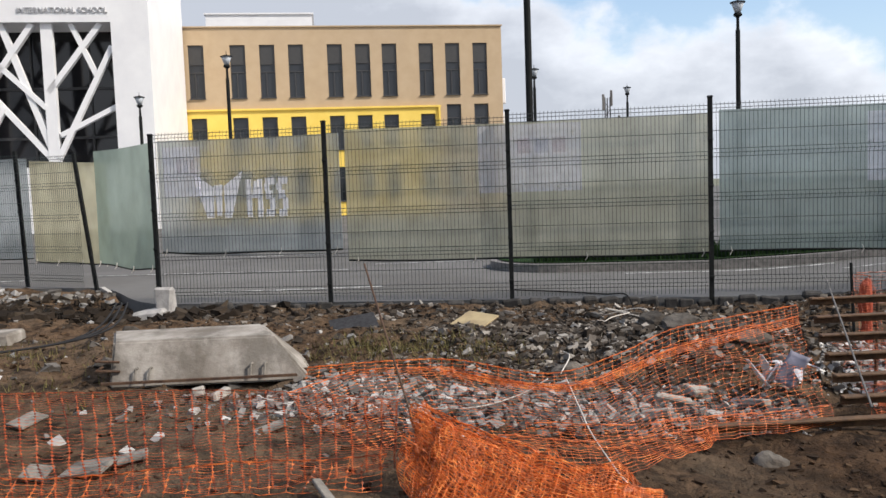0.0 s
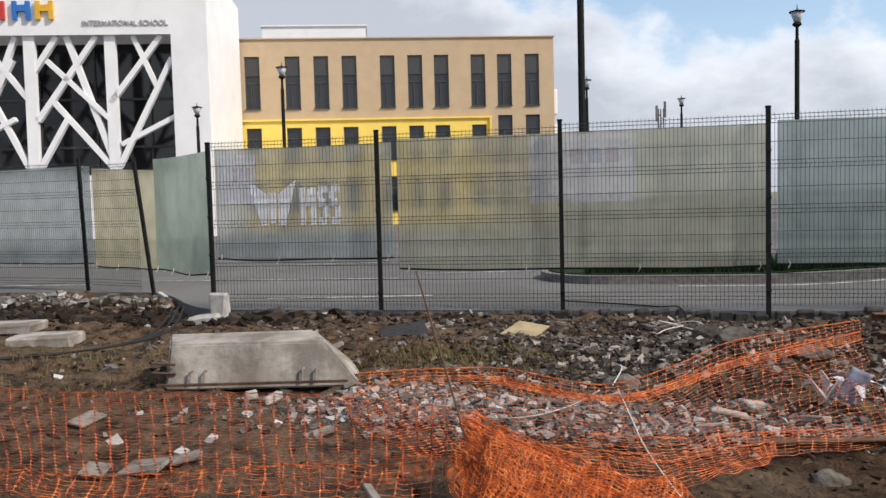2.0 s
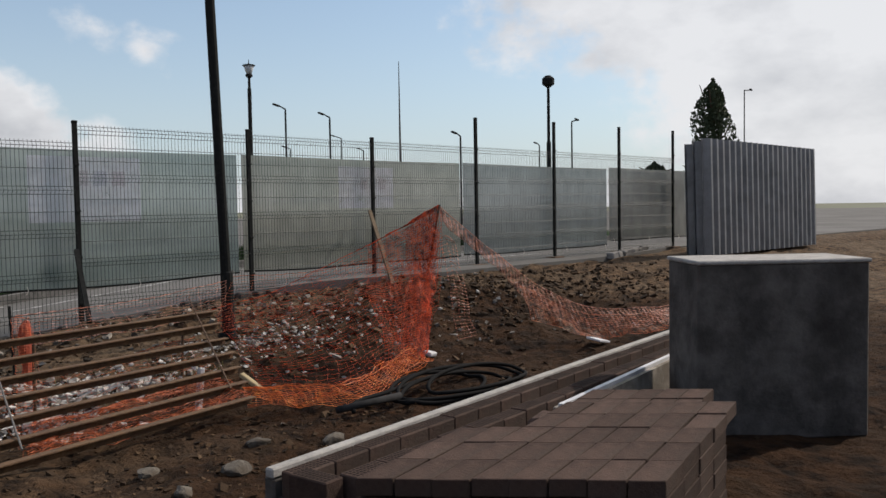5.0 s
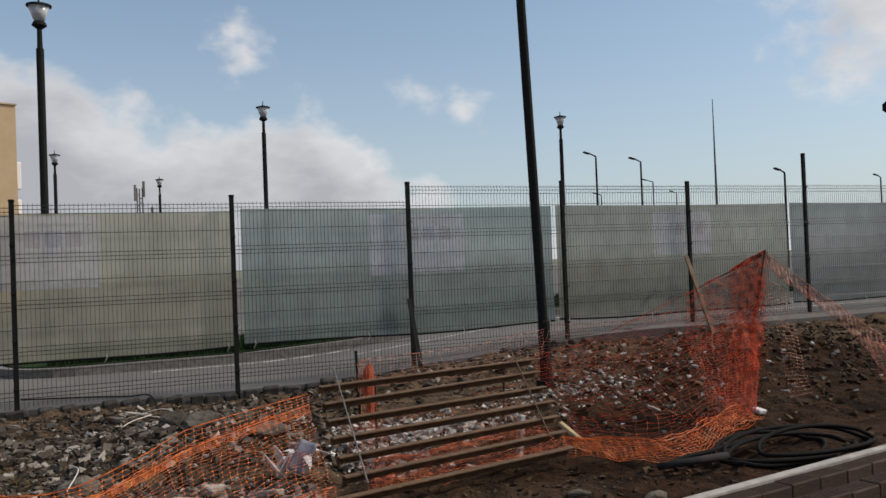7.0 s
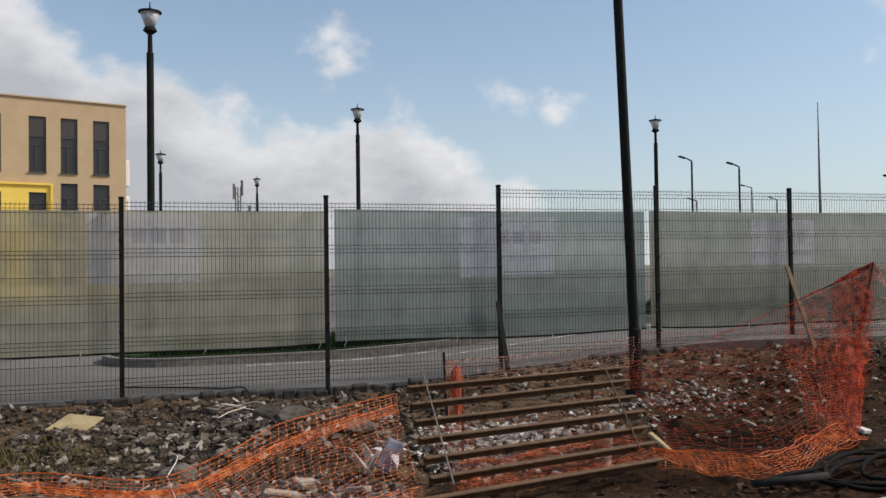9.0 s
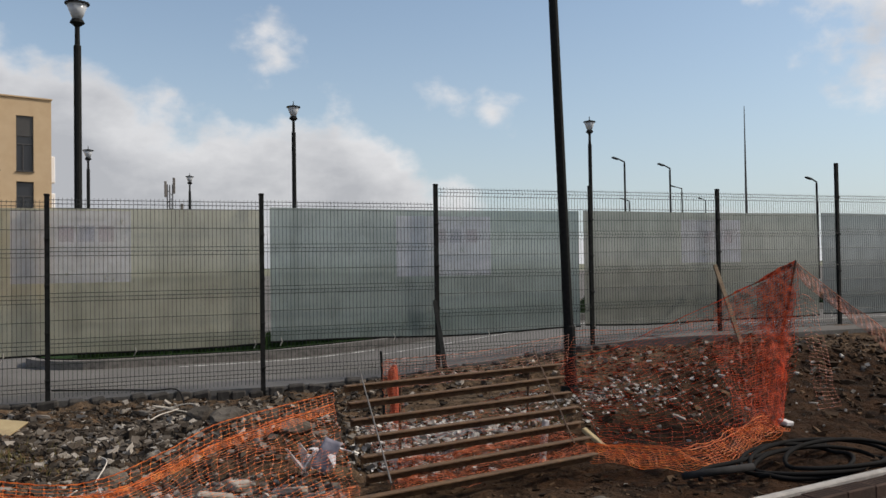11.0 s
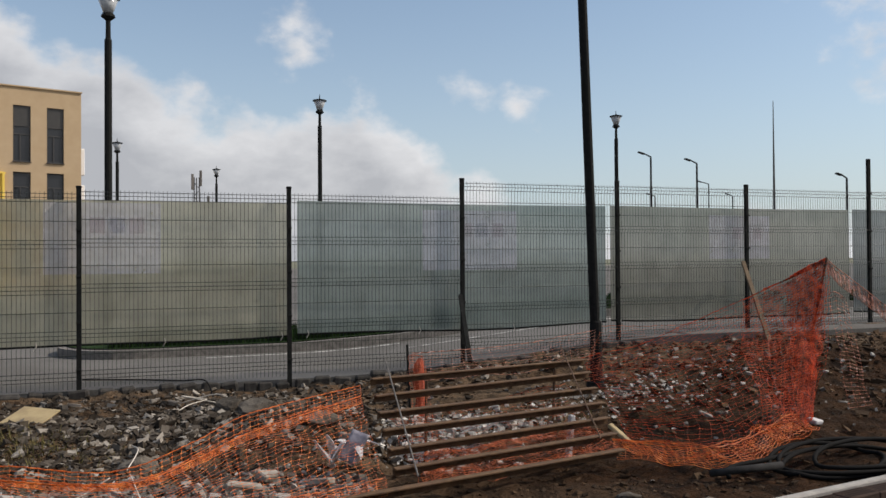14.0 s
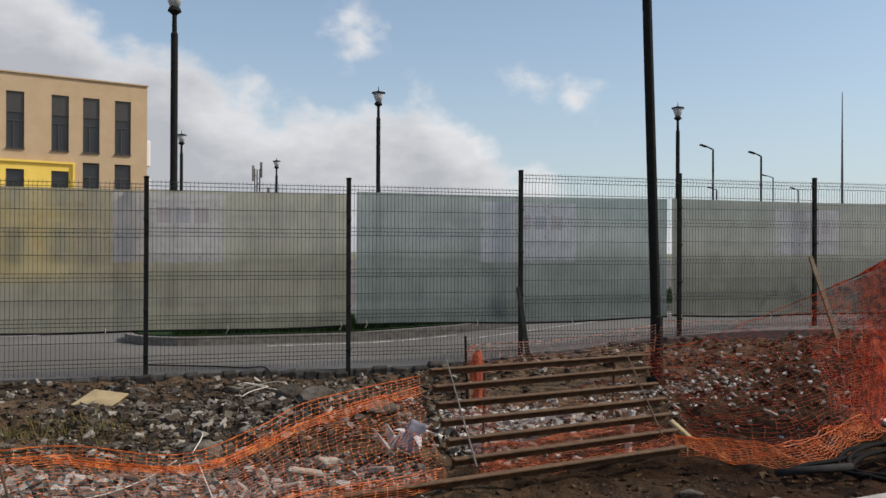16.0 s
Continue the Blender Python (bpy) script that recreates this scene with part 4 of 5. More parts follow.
part("pole", Geo().tube([(0, 0, 0), (0, 0, 2.9), (0, 0, 2.92), (0, 0, 4.45)], [0.07, 0.065, 0.045, 0.04], 10), post_m, t)
part("head", Geo().tube([(0, 0, 4.42), (0, 0, 4.5), (0, 0, 4.66), (0, 0, 4.74)], [0.06, 0.17, 0.17, 0.08], 14), post_m, t, "round dark lamp head")
t = thing("radio_mast", "tall thin radio mast far beyond the parking", "mast", pose(80.35, 90, -0.9))
part("pole", Geo().tube([(0, 0, 0), (0, 0, 12), (0, 0, 24)], [0.22, 0.16, 0.05], 6), frame_m, t)
t = thing("antenna", "far lattice antenna mast with panels", "antenna", pose(3.4, 70, -0.9))
for dx, dy in ((-0.25, 0), (0.25, 0), (0, 0.4)):
    part("leg", Geo().tube([(dx, dy, 0), (dx * 0.8, dy * 0.8, 9.4)], 0.05, 5), frame_m, t)
part("lattice", Geo().tube([(0.25 * (-1) ** i, 0, 0.6 * i) for i in range(16)], 0.03, 4), frame_m, t)
for i, (dx, z) in enumerate(((-0.35, 9.0), (0.3, 9.3), (0.9, 7.2))):
    part("panel_antenna", Geo().rbox((dx, -0.2, z), (0.2, 0.15, 1.3), 0.03), kerb_m, t)

# tall pole on the building site
t = thing("steel_pole", "tall dark steel pole standing in the soil", "pole", pose(4.635, 8.6, soil_z(4.65, 8.6)))
part("shaft", Geo().tube([(0.02, 0, -0.3), (0.01, 0, 0.75), (0.0, 0, 0.77), (-0.21, 0, 7.0)], [0.075, 0.07, 0.058, 0.05], 12), post_m, t)
part("sleeve", Geo().tube([(0, 0, 0.0), (0, 0, 0.06)], [0.11, 0.10], 12), post_m, t)
# struts that brace the fence
for (ax, az), (bx, by, bz) in (((3.86, 1.06), (3.70, 10.2, 0.22)), ((8.75, 1.49), (7.35, 8.7, 0.25))):
    solo("fence_strut", Geo().beam((ax, FY - 0.12, az), (bx, by, bz), 0.055, 0.055), post_m if ax < 5 else wood_m, "slanting strut bracing a fence post", "strut", group="struts of the fence")


# ---------- orange safety netting ----------
def spline(pts, n):
    """n + 1 points evenly along a smooth line through pts."""
    pts = [Vector(p) for p in pts]
    q = [pts[0] * 2 - pts[1]] + pts + [pts[-1] * 2 - pts[-2]]
    fine_pts = []
    for i in range(len(pts) - 1):
        a, b, c, d = q[i:i + 4]
        for k in range(24):
            t = k / 24
            fine_pts.append(0.5 * ((2 * b) + (c - a) * t + (2 * a - 5 * b + 4 * c - d) * t * t + (3 * b - a - 3 * c + d) * t ** 3))
    fine_pts.append(pts[-1])
    acc = [0.0]
    for a, b in zip(fine_pts, fine_pts[1:]):
        acc.append(acc[-1] + (b - a).length)
    out, j = [], 0
    for i in range(n + 1):
        s = acc[-1] * i / n
        while j < len(acc) - 2 and acc[j + 1] < s:
            j += 1
        u = (s - acc[j]) / max(1e-9, acc[j + 1] - acc[j])
        out.append(fine_pts[j].lerp(fine_pts[j + 1], u))
    return out, acc[-1]


def paired(top, bot, n):
    """Points evenly along two smooth lines whose given points belong together."""
    a, b = [Vector(p) for p in top], [Vector(p) for p in bot]
    fine_a, fine_b = [], []
    for pts, out in ((a, fine_a), (b, fine_b)):
        q = [pts[0] * 2 - pts[1]] + pts + [pts[-1] * 2 - pts[-2]]
        for i in range(len(pts) - 1):
            p0, p1, p2, p3 = q[i:i + 4]
            for k in range(24):
                t = k / 24
                out.append(0.5 * ((2 * p1) + (p2 - p0) * t + (2 * p0 - 5 * p1 + 4 * p2 - p3) * t * t + (3 * p1 - p0 - 3 * p2 + p3) * t ** 3))
        out.append(pts[-1])
    acc = [0.0]
    for i in range(len(fine_a) - 1):
        acc.append(acc[-1] + ((fine_a[i + 1] - fine_a[i]).length + (fine_b[i + 1] - fine_b[i]).length) / 2)
    oa, ob_, j = [], [], 0
    for i in range(n + 1):
        d = acc[-1] * i / n
        while j < len(acc) - 2 and acc[j + 1] < d:
            j += 1
        u = (d - acc[j]) / max(1e-9, acc[j + 1] - acc[j])
        oa.append(fine_a[j].lerp(fine_a[j + 1], u))
        ob_.append(fine_b[j].lerp(fine_b[j + 1], u))
    return oa, ob_


def net(label, top, bot, mat, wrinkle, seed, cell=(0.10, 0.04), r=0.0016, knots=0.008, belly=0.0, gather=0.0, ragged=0.0, band=0.7, dash=1.7):
    """A length of plastic barrier net between two lines: thin strands along it, knotted cross bands, creased and resting on the soil.
    gather: how far the rows crowd towards both edges. ragged: share of strands that are torn away. band: thickness of the cross bands; dash: length of a knot along its strand."""
    t = thing("safety_net", label, "safety net", None, "orange safety nets")
    _, lt_ = spline(top, 4)
    _, lb_ = spline(bot, 4)
    nu = max(3, round(max(lt_, lb_) / cell[0]))
    deep_ = max((Vector(a) - Vector(b)).length for a, b in zip((top[0], top[len(top) // 2], top[-1]), (bot[0], bot[len(bot) // 2], bot[-1])))
    nv = max(3, round(deep_ * 1.1 / cell[1]))
    sub = 2
    tp, bt = paired(top, bot, nu * sub)
    rn = random.Random(seed)
    pts = []
    for j in range(nv + 1):
        w = j / nv
        w = w + gather * (0.5 - 0.5 * math.cos(math.pi * w) - w)
        row = []
        for i in range(nu * sub + 1):
            p = bt[i].lerp(tp[i], w)
            q = Vector((p.x, p.y, p.z))
            o = noise.noise_vector(q * 2.1 + Vector((0, 0, seed * 7.1))) * wrinkle + noise.noise_vector(q * 7.0 + Vector((seed * 3.3, 0, 0))) * wrinkle * 0.4
            if j == nv:
                o *= 0.4
            p = p + o + Vector((0, -belly * math.sin(w * math.pi), 0))
            if i % sub:
                p.z -= cell[0] * 0.05
            p.z = max(p.z, soil_z(p.x, p.y) + 0.012 + 0.004 * (j % 3))
            row.append(p)
        pts.append(row)
    g = Geo()
    for j in range(nv + 1):
        wide = 1.5 if j in (0, nv) else 1.0
        cut = 0
        for i in range(0, nu * sub, sub):
            if rn.random() < ragged and 0 < j < nv:
                g.tube(pts[j][cut:i + 1], r * wide, 3, False) if i > cut else None
                cut = i + sub
        if cut < nu * sub:
            g.tube(pts[j][cut:], r * wide, 3, False)
    for i in range(0, nu * sub + 1, sub):
        g.tube([pts[j][i] for j in range(nv + 1)], r * band, 3, False)
        for j in range(1, nv):
            p = pts[j][i]
            d = pts[j + 1][i] - pts[j - 1][i]
            e = pts[j][min(i + 1, nu * sub)] - pts[j][max(i - 1, 0)]
            if not knots or d.length < 1e-5 or e.length < 1e-5:
                continue
            d, e = d.normalized(), e.normalized()
            n = d.cross(e) * knots * 0.3
            v = min(knots * 1.25 / dash, (pts[j + 1][i] - p).length * 0.45)
            h = knots * dash
            c = [p - d * v, p + e * h, p + d * v, p - e * h, p + n, p - n]
            g.add(c, [(0, 1, 4), (1, 2, 4), (2, 3, 4), (3, 0, 4), (1, 0, 5), (2, 1, 5), (3, 2, 5), (0, 3, 5)])
    tagged(part("netting", g, mat, t, fix=False), kind="stuff")
    c = Geo()
    c.tube([p + Vector((0, 0, 0.004)) for p in pts[nv]], r * 1.5, 4, False)
    part("top_cord", c, mat, t, fix=False)
    return t


# the fallen fence of net along the near edge
net("low orange safety net sagging along the site's edge", [(-7.5, 4.9, 0.40), (-5.4, 4.7, 0.41), (-3.66, 4.6, 0.40), (-2.77, 4.6, 0.42), (-2.0, 4.6, 0.42), (-1.25, 4.5, 0.40)], [(-5.93, 3.9, 0.0), (-4.52, 3.95, 0.0), (-3.18, 4.0, 0.0), (-2.47, 4.1, 0.02), (-1.83, 4.2, 0.03), (-1.27, 4.4, 0.05)], red_net_m, 0.03, 1, (0.10, 0.055), 0.0010, 0.0105, gather=0.35, ragged=0.10, band=1.3, dash=1.0)
net("crumpled lower edge of the low orange net", [(-5.9, 3.95, 0.09), (-4.5, 4.0, 0.10), (-3.2, 4.05, 0.10), (-2.4, 4.15, 0.12), (-1.3, 4.4, 0.14)], [(-5.9, 3.88, 0.0), (-4.5, 3.9, 0.0), (-3.2, 3.95, 0.0), (-2.4, 4.05, 0.0), (-1.3, 4.3, 0.0)], orange_m, 0.06, 51, (0.10, 0.034), 0.0014, 0.0085, ragged=0.15, band=1.0, dash=1.2)
net("orange safety net stretched over rubble up to the bar rack", [(-2.05, 5.0, 0.30), (-1.69, 5.4, 0.35), (-1.12, 5.6, 0.31), (-0.39, 5.6, 0.21), (0.41, 6.2, 0.36), (1.40, 6.95, 0.42)], [(-1.5, 4.6, 0.08), (-1.2, 4.75, 0.05), (-0.6, 4.85, 0.03), (-0.1, 4.92, 0.03), (0.35, 5.16, 0.03), (1.25, 5.6, 0.05)], orange_m, 0.05, 2, (0.085, 0.055), 0.0014, 0.0085, gather=0.3, ragged=0.10)
net("strip of the orange net above its stretched rope", [(-2.0, 5.25, 0.40), (-1.2, 5.62, 0.38), (-0.5, 5.66, 0.27), (0.0, 5.9, 0.36), (0.45, 6.25, 0.47), (1.42, 7.0, 0.50)], [(-2.0, 5.2, 0.32), (-1.2, 5.58, 0.30), (-0.5, 5.6, 0.19), (0.0, 5.83, 0.24), (0.45, 6.15, 0.35), (1.40, 6.9, 0.44)], bright_net_m, 0.018, 8, (0.075, 0.034), 0.0014, 0.0075, ragged=0.03)
net("tight folded rope of orange net", [(-1.2, 5.58, 0.31), (-0.45, 5.58, 0.20), (0.0, 5.82, 0.26), (0.45, 6.14, 0.36), (1.40, 6.9, 0.425)], [(-1.2, 5.56, 0.285), (-0.45, 5.56, 0.175), (0.0, 5.80, 0.225), (0.45, 6.12, 0.315), (1.40, 6.88, 0.375)], bright_net_m, 0.012, 38, (0.06, 0.014), 0.0021, 0.007)
for i, (dz, dy) in enumerate(((0.0, 0.0), (0.05, 0.05), (-0.03, -0.06), (0.03, 0.1), (-0.05, -0.12), (0.02, -0.02), (-0.02, 0.07), (0.04, -0.09))):
    net("crumpled heap of bright orange safety net", [(-1.16, 4.44 + dy, 0.33 + dz), (-0.92, 4.38 + dy, 0.25 + dz), (-0.62, 4.28 + dy, 0.16 + dz), (-0.32, 4.16 + dy, 0.10), (-0.02, 4.1 + dy, 0.05)], [(-1.18, 4.27 - dy, 0.03), (-1.0, 3.92 - dy, 0.03), (-0.75, 3.68 - dy, 0.03), (-0.4, 3.66 - dy, 0.03), (0.0, 3.9 - dy, 0.03)], bright_net_m, 0.12, 20 + i, (0.055, 0.03), 0.0020, 0.0080, ragged=0.05)
net("loose tail of the crumpled orange net", [(-0.75, 4.62, 0.17), (-0.3, 4.72, 0.12), (0.1, 4.93, 0.09), (0.5, 5.2, 0.07)], [(-0.6, 4.2, 0.03), (-0.2, 4.35, 0.03), (0.2, 4.72, 0.03), (0.5, 5.08, 0.03)], orange_m, 0.05, 31, (0.09, 0.042), 0.0017, 0.0065)
net("loose tail of orange net drawn out to the long bar", [(-0.6, 4.7, 0.22), (-0.1, 4.85, 0.17), (0.4, 5.1, 0.14), (1.2, 5.45, 0.12)], [(-0.5, 4.5, 0.03), (-0.05, 4.6, 0.03), (0.4, 4.98, 0.03), (1.2, 5.36, 0.03)], orange_m, 0.04, 32, (0.08, 0.04), 0.0014, 0.006)
# the drape on the tall stake
net("orange safety net draped from a stake beside the bar rack", [(4.05, 7.9, 0.52), (4.55, 7.75, 0.62), (4.95, 7.5, 0.80), (5.39, 7.2, 1.06), (6.12, 6.6, 1.53)], [(3.3, 5.8, 0.05), (3.75, 5.35, 0.05), (4.3, 5.5, 0.05), (4.8, 5.8, 0.05), (5.5, 6.2, 0.08)], drape_net_m, 0.06, 5, (0.10, 0.06), 0.0012, 0.0048, belly=0.1, ragged=0.04)
DRAPE = [("gathered orange safety net hanging from a stake", 5.5, 4.75, 6), ("dense folds of orange safety net below a stake", 5.85, 5.05, 7), ("deep folds of orange safety net hanging from a stake", 5.65, 5.0, 16), ("outer folds of orange safety net hanging from a stake", 5.8, 5.2, 17), ("inner folds of orange safety net hanging from a stake", 5.88, 5.25, 18)]
for lab, xa, xb, sd in DRAPE:
    u = (6.12 - xa) / 0.87
    net(lab, [(xa, 6.6 + 0.7 * u, 1.53 - 0.55 * u), (xa / 2 + 3.06, 6.6 + 0.36 * u, 1.54 - 0.29 * u), (6.12, 6.61, 1.54)], [(xb, 6.02, 0.06), (xb / 2 + 2.79, 6.12, 0.05), (5.6, 6.3, 0.08)], drape_net_m, 0.085, sd, (0.055, 0.034), 0.0022, 0.006)
for sd in (9, 19):
    net("crumpled lower hem of the draped orange net", [(3.2, 5.9, 0.12), (3.75, 5.48, 0.11), (4.3, 5.62, 0.11), (4.9, 5.96, 0.12), (5.4, 6.18, 0.12)], [(3.15, 5.72, 0.03), (3.75, 5.25, 0.03), (4.3, 5.4, 0.03), (4.95, 5.75, 0.03), (5.45, 6.05, 0.03)], bright_net_m, 0.10, sd, (0.06, 0.026), 0.0015, 0.0065)
net("twisted strip of orange net running down to the soil", [(6.12, 6.6, 1.55), (6.74, 6.4, 1.04), (7.25, 6.15, 0.62), (7.7, 5.75, 0.34), (8.4, 5.4, 0.30), (9.2, 5.5, 0.26)], [(6.12, 6.55, 1.40), (6.70, 6.35, 0.86), (7.15, 6.0, 0.36), (7.6, 5.5, 0.12), (8.3, 5.15, 0.15), (9.2, 5.2, 0.12)], glint_faded_net_m, 0.04, 10, (0.06, 0.035), 0.0019, 0.012)
net("orange net crumpled along the soil below its strip", [(7.0, 6.2, 0.62), (7.6, 5.85, 0.30), (8.4, 5.5, 0.22), (9.2, 5.6, 0.2)], [(6.9, 6.0, 0.3), (7.5, 5.5, 0.06), (8.3, 5.1, 0.06), (9.2, 5.15, 0.06)], red_net_m, 0.08, 44, (0.07, 0.03), 0.0019, 0.007)
net("loose end of orange net hanging down from a stake", [(6.02, 6.5, 1.20), (6.10, 6.48, 1.22), (6.2, 6.46, 1.15)], [(6.10, 6.3, 0.10), (6.19, 6.28, 0.10), (6.30, 6.26, 0.1)], glint_faded_net_m, 0.05, 41, (0.07, 0.045), 0.0016, 0.009)
# the net round and under the bar rack
net("orange safety net lying in the pit under the bar rack", [(1.75, 7.3, 0.2), (2.6, 7.45, 0.2), (3.7, 7.6, 0.3)], [(1.45, 5.5, 0.03), (2.3, 5.6, 0.03), (3.1, 5.8, 0.05)], red_net_m, 0.06, 11, (0.11, 0.08), 0.0013, 0.006, ragged=0.1)
for sd in (42, 46):
    net("crumpled orange net along the foot of the bar rack", [(1.7, 6.15, 0.06), (2.4, 6.3, 0.08), (3.3, 6.45, 0.12)], [(1.5, 5.5, 0.03), (2.3, 5.62, 0.03), (3.2, 5.78, 0.05)], red_net_m, 0.09, sd, (0.07, 0.035), 0.0018, 0.007)
net("strip of orange net hanging from a short stake", [(2.22, 8.12, 0.60), (2.28, 8.12, 0.60), (2.36, 8.12, 0.58)], [(1.62, 6.1, 0.0), (1.72, 6.1, 0.0), (1.84, 6.12, 0.0)], red_net_m, 0.04, 43, (0.06, 0.05), 0.0014, 0.006)
net("faded orange net stretched low behind the bar rack", [(2.3, 8.3, 0.60), (3.4, 8.4, 0.62), (4.6, 8.52, 0.74)], [(2.2, 8.2, 0.34), (3.4, 8.0, 0.38), (4.4, 8.2, 0.46)], glint_faded_net_m, 0.03, 12, (0.12, 0.05), 0.0013, 0.005)
net("orange net lying slack over the mound by the fence", [(4.7, 8.6, 0.78), (5.6, 8.3, 0.78), (6.6, 7.8, 0.95), (7.0, 7.4, 0.9)], [(4.1, 7.9, 0.3), (4.8, 7.4, 0.35), (5.5, 7.0, 0.5), (6.0, 6.7, 0.6)], red_net_m, 0.05, 13, (0.14, 0.09), 0.0011, 0.004, ragged=0.08)

wound_m = material("wound_net", (0.42, 0.055, 0.014), (0.22, 0.03, 0.010), 20, 0.7, bump=0.8, bump_scale=60)
roll = thing("net_roll", "orange safety net wound round a short stake", "safety net", pose(2.34, 8.2, soil_z(2.34, 8.2)))
part("wound_net", Geo().tube([(0, 0, 0.0), (0.01, 0, 0.2), (-0.01, 0, 0.4), (0, 0, 0.56), (0.02, 0, 0.62)], [0.06, 0.045, 0.065, 0.05, 0.02], 9), wound_m, roll)
part("stake", Geo().tube([(-0.06, 0.1, -0.1), (-0.08, 0.15, 0.75)], 0.014, 6), post_m, roll)


def rod(name, pts, r, mat, label):
    solo(name, Geo().tube(pts, r, 7), mat, label, "stake")


rod("steel_stake", [(-1.14, 4.62, -0.05), (-1.30, 4.95, 0.25), (-1.52, 5.38, 0.62), (-1.756, 5.866, 1.0)], 0.007, rust_m, "thin rusty reinforcing bar leaning out of the net")
rod("steel_stake", [(5.62, 6.66, -0.1), (5.87, 6.62, 0.55), (6.12, 6.6, 1.56)], 0.011, rust_m, "thin rusty stake holding up the orange net")

# ---------- bar rack ----------
rack = thing("bar_rack", "seven rusty angle irons laid like a ladder on two slanting rods", "bar rack")
BARS = [((1.56, 7.15, 0.52), (3.88, 7.50, 0.54)), ((1.50, 6.80, 0.43), (3.75, 7.19, 0.46)), ((1.44, 6.48, 0.35), (3.61, 6.83, 0.37)), ((1.40, 6.20, 0.27), (3.51, 6.53, 0.29)), ((1.36, 5.91, 0.19), (3.38, 6.23, 0.22)), ((1.32, 5.63, 0.12), (3.28, 5.96, 0.15)), ((0.34, 5.21, 0.045), (3.19, 5.71, 0.08))]
for a, b in BARS:
    a, b = Vector(a), Vector(b)
    d = (b - a).normalized()
    s = d.cross(Vector((0, 0, 1))).normalized()
    m = Matrix((s, d, s.cross(d))).transposed()
    mid_, up_ = (a + b) / 2, s.cross(d)
    iron = Geo().rbox(mid_ + up_ * 0.006, (0.064, (b - a).length, 0.014), 0.003, m)
    iron.rbox(mid_ - s * 0.026 - up_ * 0.026, (0.012, (b - a).length, 0.048), 0.003, m)
    part("bar", iron, bar_m, rack)
for a, b, rm in (((1.77, 7.45, 0.655), (1.44, 5.47, 0.105), kerb_m), ((3.73, 7.75, 0.67), (3.08, 5.86, 0.145), rust_m)):
    part("rod", Geo().tube([a, b], 0.0065, 7), rm, rack, "thin steel rod")
for x, y, z in ((2.1, 7.24, 0.5), (3.5, 7.44, 0.5)):
    part("leg", Geo().tube([(x, y, z - 0.03), (x, y + 0.05, soil_z(x, y) - 0.05)], 0.014, 7), rust_m, rack)

# ---------- concrete slab piece ----------
slab = thing("concrete_slab", "tilted grey precast concrete slab with rusty lifting loops", "concrete slab")
BL, BR, FL, FR, KL, KR = [Vector(p) for p in ((-4.13, 6.5, -0.06), (-2.50, 6.84, -0.06), (-4.14, 6.63, 0.315), (-2.836, 6.902, 0.315), (-4.40, 7.08, 0.33), (-3.12, 7.38, 0.335))]
kl, kr = Vector((-4.42, 7.2, -0.06)), Vector((-2.75, 7.6, -0.06))
bm = bmesh.new()
vv = [bm.verts.new(p) for p in (BL, BR, FL, FR, KL, KR, kl, kr)]
for f in ((0, 1, 3, 2), (2, 3, 5, 4), (4, 5, 7, 6), (6, 7, 1, 0), (0, 2, 4, 6), (1, 7, 5, 3)):
    bm.faces.new([vv[i] for i in f])
bmesh.ops.recalc_face_normals(bm, faces=bm.faces)
bmesh.ops.bevel(bm, geom=list(bm.edges), offset=0.018, segments=2, affect="EDGES")
me = bpy.data.meshes.new("body")
bm.to_mesh(me)
bm.free()
me.materials.append(conc_m)
part("body", me, None, slab)
for u in (0.13, 0.20, 0.70, 0.77):
    p = BL.lerp(BR, u)
    q = p + Vector((0, 0.13, 0.375))
    a, b = p.lerp(q, 0.15) + Vector((0, -0.012, 0)), p.lerp(q, 0.42) + Vector((0, -0.03, 0))
    part("loop", Geo().tube([a + Vector((0, 0.02, 0)), a + Vector((0, -0.02, 0.012)), b + Vector((0, -0.01, 0)), b + Vector((0, 0.03, 0))], 0.010, 6), scrap_m, slab, "pale steel loop")
for z in (0.08, 0.16):
    part("loop", Geo().tube([(-4.05, 6.55, z), (-4.22, 6.48, z + 0.02), (-4.25, 6.62, z + 0.02)], 0.012, 6), rust_m, slab)
part("rail", Geo().beam((-4.16, 6.44, 0.0), (-2.6, 6.78, 0.0), 0.03, 0.02), rust_m, slab, "rusty rail under the slab")

solo("concrete_footing", Geo().rbox((0, 0, 0.1), (0.24, 0.22, 0.42), 0.03, None, 0.02, random.Random(2)).rbox((-0.15, -0.1, -0.08), (0.4, 0.35, 0.2), 0.04, None, 0.03, random.Random(4)), mortar_m, "rough pale concrete footing at the fence post", "footing", m=pose(-5.78, 10.72, -0.02))


def lump(name, x, y, size, mat, label, category, seed, rz=0, tilt=(0, 0), dz=0.0):
    r = random.Random(seed)
    g = Geo().rbox((0, 0, 0), size, min(size) * 0.18, None, min(size) * 0.12, r)
    return solo(name, g, mat, label, category, m=pose(x, y, soil_z(x, y) + size[2] * 0.3 + dz, tilt[0], tilt[1], rz))


